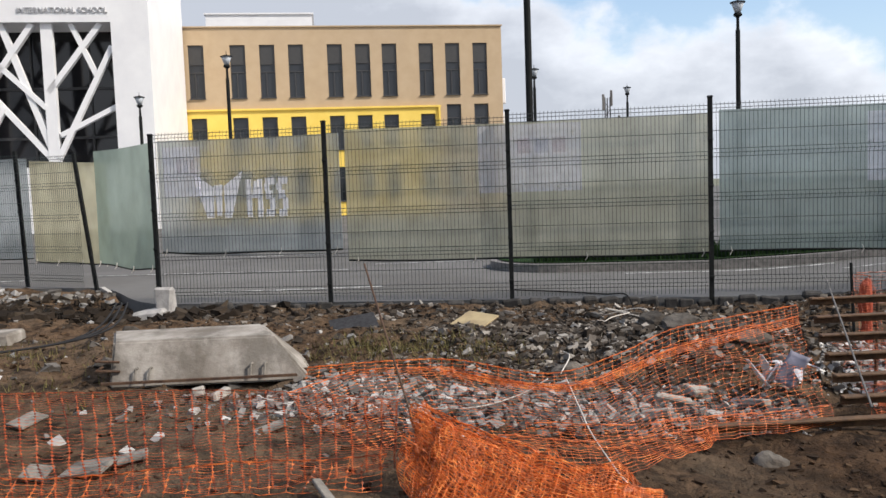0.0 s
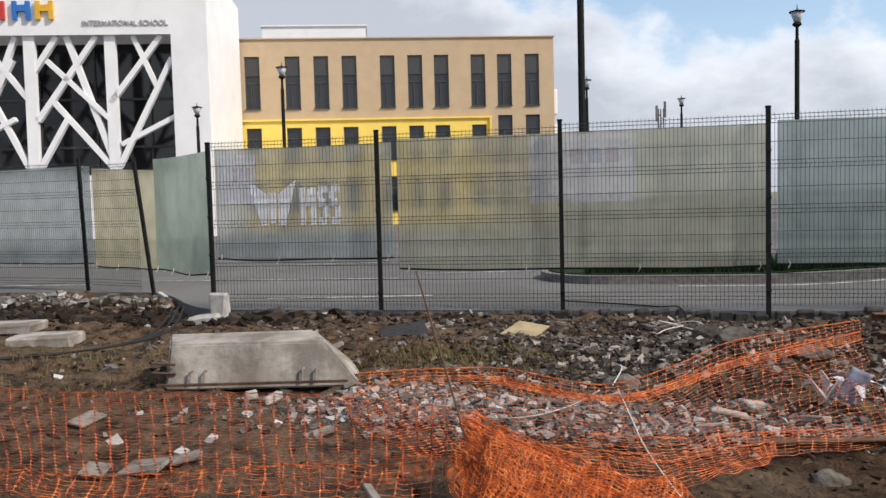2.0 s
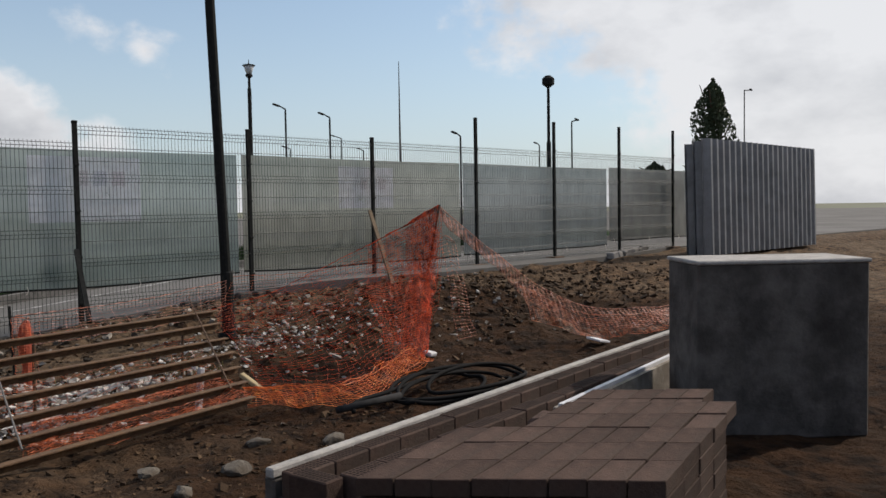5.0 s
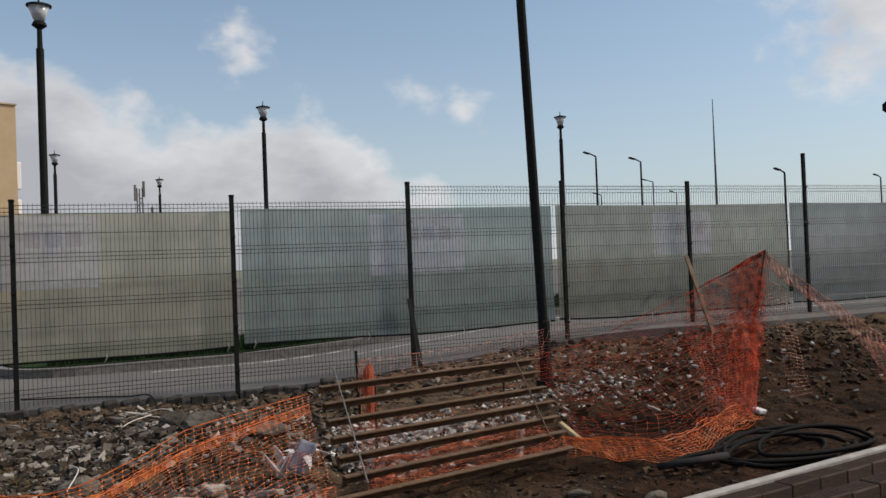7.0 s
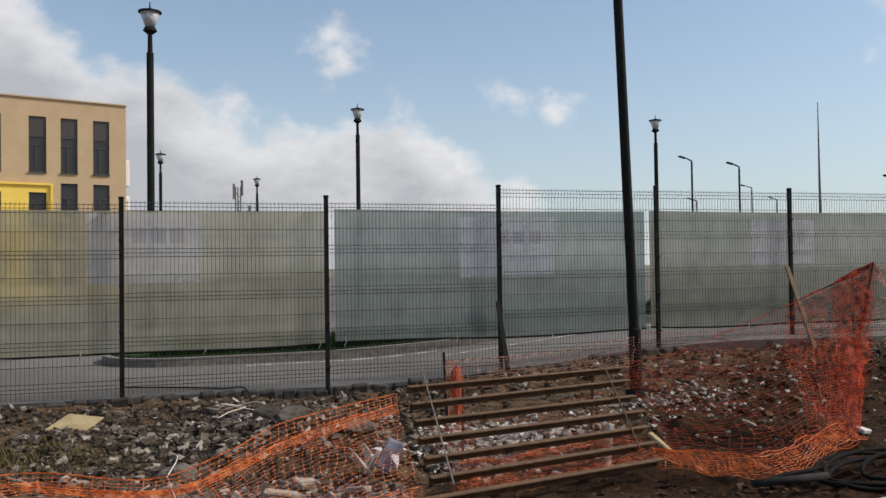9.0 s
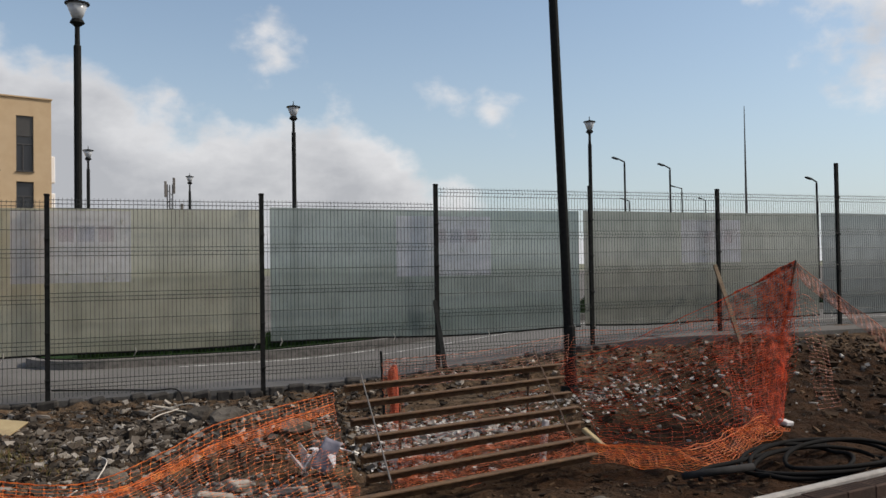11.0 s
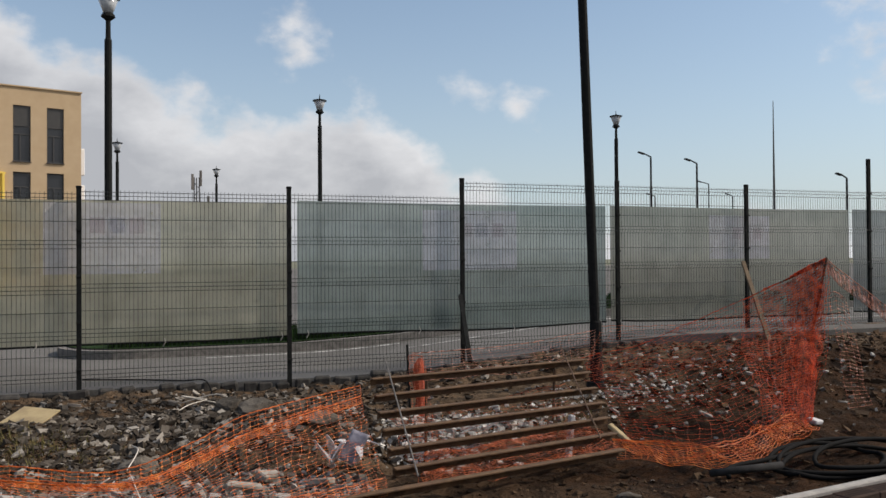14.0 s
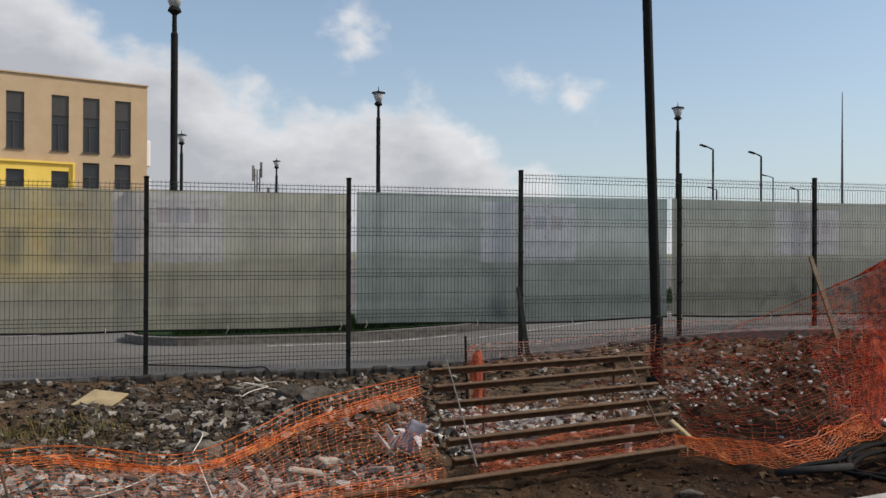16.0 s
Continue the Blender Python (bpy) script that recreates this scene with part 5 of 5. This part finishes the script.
def stone_mesh(s, seed):
    """A worn stone: a noise-shaped ball with flattened sides."""
    bm = bmesh.new()
    bmesh.ops.create_icosphere(bm, subdivisions=3, radius=1.0)
    r = random.Random(seed)
    sx, sy, sz = r.uniform(0.9, 1.5), r.uniform(0.7, 1.1), r.uniform(0.5, 0.8)
    cuts = [(Vector((r.uniform(-1, 1), r.uniform(-1, 1), r.uniform(-0.4, 1))).normalized(), r.uniform(0.55, 0.8)) for _ in range(7)]
    for v in bm.verts:
        p = v.co.copy()
        for n, d in cuts:
            e = p.dot(n) - d
            if e > 0:
                p -= n * e * 0.9
        p *= 1 + 0.16 * noise.noise(v.co * 2.3 + Vector((seed, 0, 0))) + 0.05 * noise.noise(v.co * 8 + Vector((seed, 3, 0)))
        v.co = Vector((p.x * sx, p.y * sy, p.z * sz)) * s
    me = bpy.data.meshes.new("boulder")
    bm.to_mesh(me)
    bm.free()
    me.materials.append(stone_m)
    return me


lump("plywood_board", -1.35, 9.0, (0.40, 0.36, 0.02), ply_m, "pale plywood offcut lying on the rubble", "board", 1, -30, (16, 4), 0.07)
lump("roofing_felt", -2.72, 9.1, (0.52, 0.42, 0.02), tar_m, "dark sheet of roofing felt lying on the soil", "felt sheet", 2, 20, (14, -7), 0.08)
lump("concrete_slab_piece", -6.9, 8.6, (0.75, 0.5, 0.13), conc_m, "pale broken concrete slab lying on the soil", "concrete piece", 3, 15)
lump("concrete_slab_piece", -7.9, 9.2, (0.8, 0.45, 0.12), conc_m, "pale broken concrete slab lying on the soil", "concrete piece", 4, 8)
for i, (x, y, sx, sy) in enumerate(((-3.1, 4.55, 0.27, 0.2), (-2.9, 4.68, 0.17, 0.11), (-2.3, 5.32, 0.22, 0.09), (-4.05, 5.35, 0.22, 0.16), (-3.32, 4.4, 0.16, 0.14), (-1.55, 4.1, 0.34, 0.05), (-1.25, 4.0, 0.16, 0.06))):
    lump("plaster_scrap", x, y, (sx, sy, 0.022), scrap_m, "pale flat scrap of broken plasterboard on the soil", "scrap", 30 + i, 25 * i, (6, -8), 0.02)
for i, (x, y, s) in enumerate(((0.74, 8.14, 0.20), (0.46, 8.3, 0.16), (-0.35, 7.0, 0.11), (0.73, 4.92, 0.085), (2.32, 4.5, 0.08), (-4.9, 8.4, 0.17), (-5.35, 9.0, 0.13), (2.0, 4.0, 0.10), (1.95, 4.9, 0.06), (-4.6, 7.3, 0.11), (3.2, 4.7, 0.07), (2.75, 4.95, 0.08), (1.9, 4.35, 0.06), (1.3, 4.5, 0.05), (1.15, 7.2, 0.12), (1.3, 7.05, 0.10))):
    r = random.Random(60 + i)
    tagged(part("boulder", stone_mesh(s, 60 + i), None, m=pose(x, y, soil_z(x, y) + s * 0.22)), "grey weathered stone lying on the soil", "stone", "loose stones")
for i, (x, y, sx, sy, sz) in enumerate(((0.35, 6.0, 0.34, 0.12, 0.08), (0.55, 6.2, 0.28, 0.12, 0.08), (1.32, 7.05, 0.28, 0.2, 0.1), (0.9, 6.05, 0.3, 0.1, 0.06), (0.2, 5.7, 0.24, 0.1, 0.07), (-3.2, 6.2, 0.12, 0.08, 0.1), (-3.0, 6.15, 0.2, 0.1, 0.1))):
    lump("broken_block", x, y, (sx * 0.75, sy * 0.8, sz * 0.8), conc_m, "broken pale building block among rubble", "block", 80 + i, 40 * i, (10, 12), 0.03)
rb = random.Random(5)
g = Geo()
for k in range(14):
    a = rb.uniform(0, 6.28)
    p0 = Vector((1.12 + rb.uniform(-0.1, 0.1), 6.3 + rb.uniform(-0.12, 0.12), 0.05))
    g.tube([p0, p0 + Vector((math.cos(a) * 0.08, math.sin(a) * 0.08, rb.uniform(0.06, 0.16))), p0 + Vector((math.cos(a) * 0.18, math.sin(a) * 0.16, rb.uniform(0.0, 0.22)))], [0.02, 0.035, 0.01], 5, flat=0.3)
solo("plastic_wrap", g, plastic_white_m, "crumpled white plastic wrap caught in the net", "plastic wrap", kind="stuff")
blue_m = material("pale_bag", (0.27, 0.26, 0.31), (0.17, 0.165, 0.20), 5, 0.5, bump=0.6, bump_scale=10)
g = grid([-0.065 + 0.022 * i for i in range(7)], [-0.12 + 0.03 * i for i in range(9)], lambda x, y: 0.03 * math.sin(9 * x + 5 * y) + 0.02 * fbm(x, y, 9))
ob = solo("plastic_bag", g, blue_m, "pale bluish plastic bag hanging on the net", "bag", True, m=pose(1.15, 6.12, 0.19, 62, 28, -20))
ob.modifiers.new("thick", "SOLIDIFY").thickness = 0.004


# ---------- loose rubble, gravel, clods ----------
def scatter(name, label, mat, n, cx, cy, sx, sy, rmin, rmax, seed, squash=0.7, lift=0.25, keep=None):
    r = random.Random(seed)
    g = Geo()
    k = 0
    while k < n:
        x, y = r.gauss(cx, sx), r.gauss(cy, sy)
        if y > edge_y(x) - 0.2 or y < 1.2 or (keep and not keep(x, y)):
            k += 1
            continue
        s = rmin + (rmax - rmin) * r.random() ** 3
        g.rock((x, y, soil_z(x, y) + s * lift), s, r, squash)
        k += 1
    return solo(name, g, mat, label, "rubble", kind="stuff", fix=False)


scatter("grey_rubble", "spread of grey broken stones and gravel", gravel_m, 7500, 0.15, 8.35, 1.0, 0.62, 0.007, 0.058, 1, 0.65, 0.15)
scatter("grey_rubble", "grey gravel spilling towards the net", gravel_m, 2200, -0.6, 7.3, 0.8, 0.45, 0.008, 0.045, 2, 0.6, 0.1)
scatter("white_rubble", "pale plaster rubble and chippings along the net", rubble_m, 5000, -0.6, 5.95, 1.15, 0.3, 0.007, 0.05, 3, keep=lambda x, y: x < 1.2 and y > 5.3)
scatter("white_rubble", "heap of pale broken plaster beside the slab", rubble_m, 1700, -2.1, 6.25, 0.3, 0.22, 0.008, 0.05, 4)
scatter("white_rubble", "pale rubble in the pit under the bar rack", plaster_m, 700, 2.25, 7.45, 0.3, 0.22, 0.008, 0.04, 5, keep=lambda x, y: y > 7.0)
scatter("white_rubble", "white broken plaster behind the bar rack", plaster_m, 900, 2.75, 7.75, 0.5, 0.22, 0.010, 0.05, 15)
scatter("white_rubble", "pale plaster crumbs on the mound behind the tall pole", plaster_m, 700, 4.6, 8.1, 0.7, 0.4, 0.006, 0.034, 16)
scatter("mixed_rubble", "mixed rubble on the mound by the fence", rubble_m, 520, 6.2, 7.9, 1.5, 0.7, 0.007, 0.042, 6)
scatter("mixed_rubble", "mixed rubble along the fence's foot", gravel_m, 2600, 1.0, 10.2, 3.6, 0.45, 0.01, 0.055, 7)
scatter("soil_clods", "dark clods of soil scattered over the site", clod_m, 8000, 0.5, 7.6, 5.0, 2.2, 0.006, 0.045, 8, 0.5, 0.1)
scatter("soil_clods", "dark clods of soil over the near ground", clod_m, 2200, 2.4, 4.5, 1.6, 0.7, 0.004, 0.028, 9, 0.5, 0.1)
scatter("soil_clods", "dark lumps of dug soil by the fence's corner", dark_clod_m, 1900, -7.2, 10.9, 1.4, 0.5, 0.02, 0.12, 10)
scatter("soil_clods", "dug lumps of soil on the bank by the fence", clod_m, 2600, 9.0, 8.2, 2.6, 0.9, 0.006, 0.06, 11)
scatter("pale_stones", "few pale stones lying on the trodden soil", rubble_m, 260, -4.0, 7.5, 2.2, 1.6, 0.012, 0.06, 12)
scatter("pale_stones", "pale rubble along the kerb's corner", rubble_m, 420, -9.5, 12.1, 1.5, 0.3, 0.02, 0.10, 13)

# dry weeds on the bare soil
weed_m = material("dry_weeds", (0.17, 0.14, 0.06), (0.09, 0.085, 0.03), 6, 0.9)
r = random.Random(9)
g = Geo()
for cx, cy, n, sp in ((-2.1, 7.7, 700, 0.4), (-1.2, 7.6, 380, 0.35), (-6.0, 7.6, 420, 0.8), (-5.2, 6.3, 220, 0.8), (3.4, 7.6, 160, 0.4)):
    for k in range(n):
        x, y = r.gauss(cx, sp), r.gauss(cy, sp * 0.6)
        z = soil_z(x, y)
        a, h = r.uniform(0, 6.28), r.uniform(0.03, 0.11)
        dx, dy = math.cos(a) * 0.005, math.sin(a) * 0.005
        g.add([(x - dx, y - dy, z), (x + dx, y + dy, z), (x + dy * 9 + r.uniform(-0.03, 0.03), y - dx * 9, z + h)], [(0, 1, 2)])
solo("dry_weeds", g, weed_m, "tufts of dry weeds on the soil", "weeds", kind="stuff", fix=False)


# ---------- cables and hoses ----------
def on_soil(pts, r, lift=0.0, n=40):
    p, _ = spline(pts, n)
    return [Vector((q.x, q.y, max(q.z, soil_z(q.x, q.y) + r * 0.8) + lift)) for q in p]


def cord(name, pts, r, mat, label, cat="cable", n=40):
    return solo(name, Geo().tube(on_soil(pts, r, 0, n), r, 7), mat, label, cat, True)


cord("white_cord", [(0.05, 9.7, 0), (0.45, 9.55, 0.1), (0.62, 9.35, 0), (0.35, 9.2, 0.08), (0.05, 9.45, 0.12), (0.3, 9.6, 0.05), (0.28, 9.2, 0.1), (0.05, 8.7, 0.12), (-0.15, 8.1, 0.05)], 0.006, white_cable_m, "white cord coiled loosely on the rubble")
solo("black_cable", Geo().tube(spline([(-1.1, 12.0, 0.012), (-0.35, 11.7, 0.012), (0.15, 11.35, 0.02), (0.4, 10.95, 0.06), (0.46, 10.3, soil_z(0.46, 10.3) + 0.01)], 24)[0], 0.009, 6), hose_m, "thin black cable running under the fence", "cable", True)
cord("white_cord", [(-0.4, 7.2, 0.1), (-0.35, 6.9, 0.12), (-0.42, 6.6, 0.05)], 0.005, white_cable_m, "short end of white cord on the gravel")
cord("white_cord", [(-0.38, 5.75, 0.22), (-0.30, 5.3, 0.14), (-0.24, 4.9, 0.1), (-0.12, 4.4, 0.05), (0.0, 4.1, 0.0)], 0.0045, white_cable_m, "white cord hanging over the orange net")
cord("white_cord", [(-1.5, 5.6, 0.05), (-1.0, 5.5, 0.08), (-0.7, 5.75, 0.1), (-0.5, 5.8, 0.2)], 0.0045, white_cable_m, "white cord tangled in the rubble")
for i in range(3):
    cord("grey_cable", [(-5.75 + i * 0.08, 9.3, 0.25), (-5.5 + i * 0.07, 9.0, 0.3), (-5.4 + i * 0.08, 8.4, 0.12), (-5.7, 7.9, 0.03), (-6.8, 7.2 - 0.05 * i, 0.02), (-8.6, 6.6, 0.02)], 0.012, grey_cable_m, "grey corrugated cable conduit curling over the soil")
for cx, cy, ra, rb_, dz in ((4.75, 5.02, 0.62, 0.24, 0.0), (4.85, 5.06, 0.70, 0.30, 0.05), (4.95, 4.96, 0.58, 0.2, 0.10), (4.6, 5.1, 0.5, 0.26, 0.03)):
    pts = [(cx + ra * math.cos(t), cy + rb_ * math.sin(t), dz * 0.6 + 0.10 * max(0, math.sin(t)) - 0.03) for t in [k * math.pi / 6 for k in range(13)]]
    cord("black_hose", pts, 0.017, hose_m, "coil of thick black hose lying on the soil", "hose", 60)
cord("black_hose", [(5.1, 5.30, 0.06), (4.6, 5.30, 0.05), (4.1, 5.2, 0.04), (3.75, 5.15, 0.03), (3.62, 5.02, 0.0)], 0.018, hose_m, "end of a thick black hose on the soil", "hose")
solo("pipe_piece", Geo().tube([(3.5, 5.06, 0.03), (4.1, 5.03, 0.04)], 0.028, 12), grey_cable_m, "short grey plastic pipe on the soil", "pipe", True)
lump("wood_peg", 3.15, 6.5, (0.05, 0.05, 0.44), plastic_white_m, "pale short peg standing under the bar rack", "wood piece", 94, 10, (4, 4), 0.05)
lump("wood_peg", 3.85, 6.8, (0.06, 0.3, 0.04), ply_m, "pale splintered wood offcut in the net", "wood piece", 91, 25, (30, 0), 0.08)
lump("plaster_scrap", 5.6, 6.25, (0.14, 0.1, 0.05), plastic_white_m, "white scrap of plastic at the net's foot", "scrap", 92, 20, (10, 10), 0.03)
lump("plaster_scrap", 7.3, 5.35, (0.3, 0.16, 0.02), plastic_white_m, "pale sheet scrap lying by the foundation", "scrap", 93, 12, (10, 10), 0.05)

# ---------- brick foundation ----------
WD = Vector((0.989, 0.148, 0)).normalized()
WN_ = Vector((-WD.y, WD.x, 0))
WA = math.degrees(math.atan2(WD.y, WD.x))
W0 = Vector((1.93, 3.50, 0))
found = thing("foundation_strip", "low concrete foundation strip with a pale upper edge", "foundation", kind="structure")
part("footing", Geo().rbox(W0 + WD * 2.9 + WN_ * -0.20 + Vector((0, 0, -0.03)), (5.8, 0.56, 0.38), 0.015, Matrix.Rotation(radians(WA), 3, "Z")), block_m, found)
part("edge_strip", Geo().rbox(W0 + WD * 2.9 + WN_ * 0.008 + Vector((0, 0, 0.282)), (5.84, 0.055, 0.05), 0.008, Matrix.Rotation(radians(WA), 3, "Z")), mortar_m, found, "pale mortar edge")
part("edge_base", Geo().rbox(W0 + WD * 2.9 + WN_ * 0.02 + Vector((0, 0, 0.155)), (5.82, 0.07, 0.203), 0.01, Matrix.Rotation(radians(WA), 3, "Z")), block_m, found)
hb = Geo().rbox((0, 0, 0), (0.245, 0.118, 0.13), 0.006)
nb = len(hb.f)
# flat dark squares paint the shade inside the brick's holes
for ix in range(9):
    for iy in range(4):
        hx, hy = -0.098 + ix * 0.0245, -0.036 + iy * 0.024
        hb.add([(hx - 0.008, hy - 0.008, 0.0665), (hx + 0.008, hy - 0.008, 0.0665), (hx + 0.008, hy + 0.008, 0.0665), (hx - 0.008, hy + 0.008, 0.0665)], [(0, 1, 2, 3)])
hbm = hb.mesh("hollow_brick", [brick_m, hole_shade_m], fix=False)
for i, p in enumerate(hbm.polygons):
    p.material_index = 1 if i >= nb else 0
rr = random.Random(21)
for k in range(22):
    for off in (-0.095, -0.36):
        p = W0 + WD * (0.14 + k * 0.2485 + (0.12 if off < -0.2 else 0)) + WN_ * off
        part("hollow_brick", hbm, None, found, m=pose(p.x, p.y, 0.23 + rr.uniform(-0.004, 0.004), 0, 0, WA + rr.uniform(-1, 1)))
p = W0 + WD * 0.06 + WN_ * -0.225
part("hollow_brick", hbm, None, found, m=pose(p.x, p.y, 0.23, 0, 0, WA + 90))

# brick stack
stack = thing("brick_stack", "stack of dull brown bricks beside the foundation", "brick stack")
A1, A2 = Vector((0.667, -0.745, 0)), Vector((0.966, 0.258, 0))
P0 = Vector((1.64, 2.51, 0))
skew = Matrix((A2, A1, Vector((0, 0, 1)))).transposed()
bk = Geo().rbox((0, 0, 0), (0.257, 0.1345, 0.066), 0.003, skew).mesh("brick", brick_m)
for lay in range(8):
    for i in range(8):
        nj = (5 if i > 1 else 3) if lay == 7 else 4
        for j in range(nj):
            if lay < 7 and 0 < i < 7 and 0 < j < 3:
                continue
            p = P0 + A1 * (0.065 + i * 0.139) + A2 * (0.13 + j * 0.262)
            part("brick", bk, None, stack, m=pose(p.x + rr.uniform(-0.004, 0.004), p.y + rr.uniform(-0.004, 0.004), 0.515 - (7 - lay) * 0.07 + rr.uniform(-0.003, 0.003), rr.uniform(-0.4, 0.4), rr.uniform(-0.4, 0.4), rr.uniform(-0.8, 0.8)))
stack2 = thing("brick_stack", "low stack of bricks beyond the first stack", "brick stack")
P1 = Vector((3.0, 2.75, 0))
for lay in range(6):
    for i in range(5):
        for j in range(3):
            if lay < 5 and 0 < i < 4 and 0 < j < 2:
                continue
            p = P1 + A1 * (0.065 + i * 0.139) + A2 * (0.13 + j * 0.262)
            part("brick", bk, None, stack2, m=pose(p.x, p.y, 0.42 - (5 - lay) * 0.07 + rr.uniform(-0.003, 0.003), rr.uniform(-0.4, 0.4), rr.uniform(-0.4, 0.4), rr.uniform(-1.2, 1.2)))

# concrete block, pale rail, corrugated sheets
R3 = Matrix.Rotation(radians(-42), 3, "Z")
blk = thing("concrete_block", "large dark concrete block standing beside the bricks", "concrete block")
part("body", Geo().rbox(Vector((5.60, 2.75, 0.5)), (1.2, 0.62, 1.22), 0.015, R3), block_m, blk)
# paler layer paints the sun on the block's top
part("top_layer", Geo().rbox(Vector((5.60, 2.75, 1.118)), (1.22, 0.64, 0.03), 0.008, R3), mortar_m, blk, "pale top layer with the sunlight put into its colour")
rail = thing("low_wall", "low pale concrete wall with a white strip on top", "low wall", kind="structure")
a, b = Vector((3.80, 3.22, 0.29)), Vector((5.9, 3.60, 0.29))
part("wall_body", Geo().beam(a + Vector((0, 0, -0.18)), b + Vector((0, 0, -0.18)), 0.1, 0.36), conc_m, rail)
part("white_strip", Geo().beam(a + Vector((0, 0, 0.012)), b + Vector((0, 0, 0.012)), 0.035, 0.03), plastic_white_m, rail, "white plastic strip")
for i, (x, y, s) in enumerate(((4.1, 2.95, 0.12), (4.3, 3.05, 0.10), (4.5, 2.9, 0.13), (3.75, 3.05, 0.09), (4.7, 3.1, 0.1), (4.0, 2.75, 0.1))):
    tagged(part("boulder", stone_mesh(s, 120 + i), None, m=pose(x, y, soil_z(x, y) + s * 0.4 + 0.1)), "dark rubble lump behind the brick stack", "stone", "loose stones")
lump("broken_block", 3.42, 3.06, (0.22, 0.12, 0.12), brick_m, "single reddish brick on the stack's edge", "block", 130, 10, (0, 0), 0.3)

cor = thing("corrugated_stack", "stack of upright corrugated metal sheets", "corrugated sheets", pose(16.35, 8.8, soil_z(16.1, 8.8)))
for q in range(3):
    g = Geo()
    n = 84
    for i in range(n + 1):
        x = 6.0 * i / n
        y = 0.07 * (1 if i % 4 in (0, 1) else -1) + 0.2 * q
        g.v += [(x, y - 0.06, 0.0), (x, y, 2.55 - 0.05 * q)]
    g.f = [(2 * i, 2 * i + 2, 2 * i + 3, 2 * i + 1) for i in range(n)]
    ob = part("sheet", g, galv_m, cor, fix=False)
    ob.modifiers.new("thick", "SOLIDIFY").thickness = 0.006
for i in range(7):
    lump("kerb_block", 15.0 + 0.42 * i, 10.25 + 0.13 * i, (0.26, 0.16, 0.16), kerb_m, "grey kerb stone waiting beside the asphalt", "kerb stone", 140 + i, 8 * (i % 3), (0, 0), 0.12)


# ---------- far trees ----------
def tree(x, y, h, w, seed, label, tall):
    r = random.Random(seed)
    t = thing("tree", label, "tree", pose(x, y, -0.9))
    g = Geo()
    g.tube([(0, 0, 0), (0.1, 0, h * 0.4), (0, 0, h * 0.85)], [w * 0.09, w * 0.06, w * 0.015], 8)
    for k in range(14):
        a, z = r.uniform(0, 6.28), h * r.uniform(0.2, 0.8)
        l = w * r.uniform(0.25, 0.45)
        g.tube([(0, 0, z), (math.cos(a) * l * 0.6, math.sin(a) * l * 0.6, z + l * 0.5), (math.cos(a) * l, math.sin(a) * l, z + l * (1.3 if tall else 0.7))], [w * 0.03, w * 0.018, w * 0.006], 5)
    part("trunk", g, bark_m, t)
    c = Geo()
    for k in range(5200):
        z = r.random() ** 0.8
        ang = r.uniform(0, 6.28)
        lob = 0.75 + 0.35 * math.sin(ang * 3 + z * 9 + seed)
        rad = w * 0.5 * (math.sin(math.pi * min(1, 0.12 + 0.9 * z)) ** 0.6) * lob * r.random() ** 0.4
        p = Vector((math.cos(ang) * rad, math.sin(ang) * rad, h * (0.12 + 0.88 * z)))
        s = r.uniform(0.12, 0.3) * w / 5
        e = Euler((r.uniform(0, 6), r.uniform(0, 6), r.uniform(0, 6))).to_matrix()
        c.add([p + e @ Vector(q) * s for q in ((-1, 0, 0), (0, -0.6, 0), (1, 0, 0), (0, 0.6, 0.2))], [(0, 1, 2, 3)])
    tagged(part("crown", c, leaf_m, t, fix=False), kind="stuff")


TREES = [(120, 61.2, 21.8, 7.5, 1, "tall dark poplar far beyond the fence", True), (120, 71.5, 9.4, 7.5, 2, "dark round shrub tree far beyond the fence", False), (124, 66, 8.8, 8.0, 3, "dark round shrub tree far beyond the fence", False), (118, 57.5, 8.4, 8.0, 4, "dark round shrub tree far beyond the fence", False)]
for x, y, h, w, s, lab, tl in TREES:
    tree(x, y, h, w, s, lab, tl)

# ---------- plain low wall added unseen behind the camera to block sky light ---
house = solo("wall_south", Geo().box((1.0, -3.2, 0.75), (26, 0.3, 3.5)), block_m, "added unseen low wall that blocks sky light from behind", "wall", kind="structure")
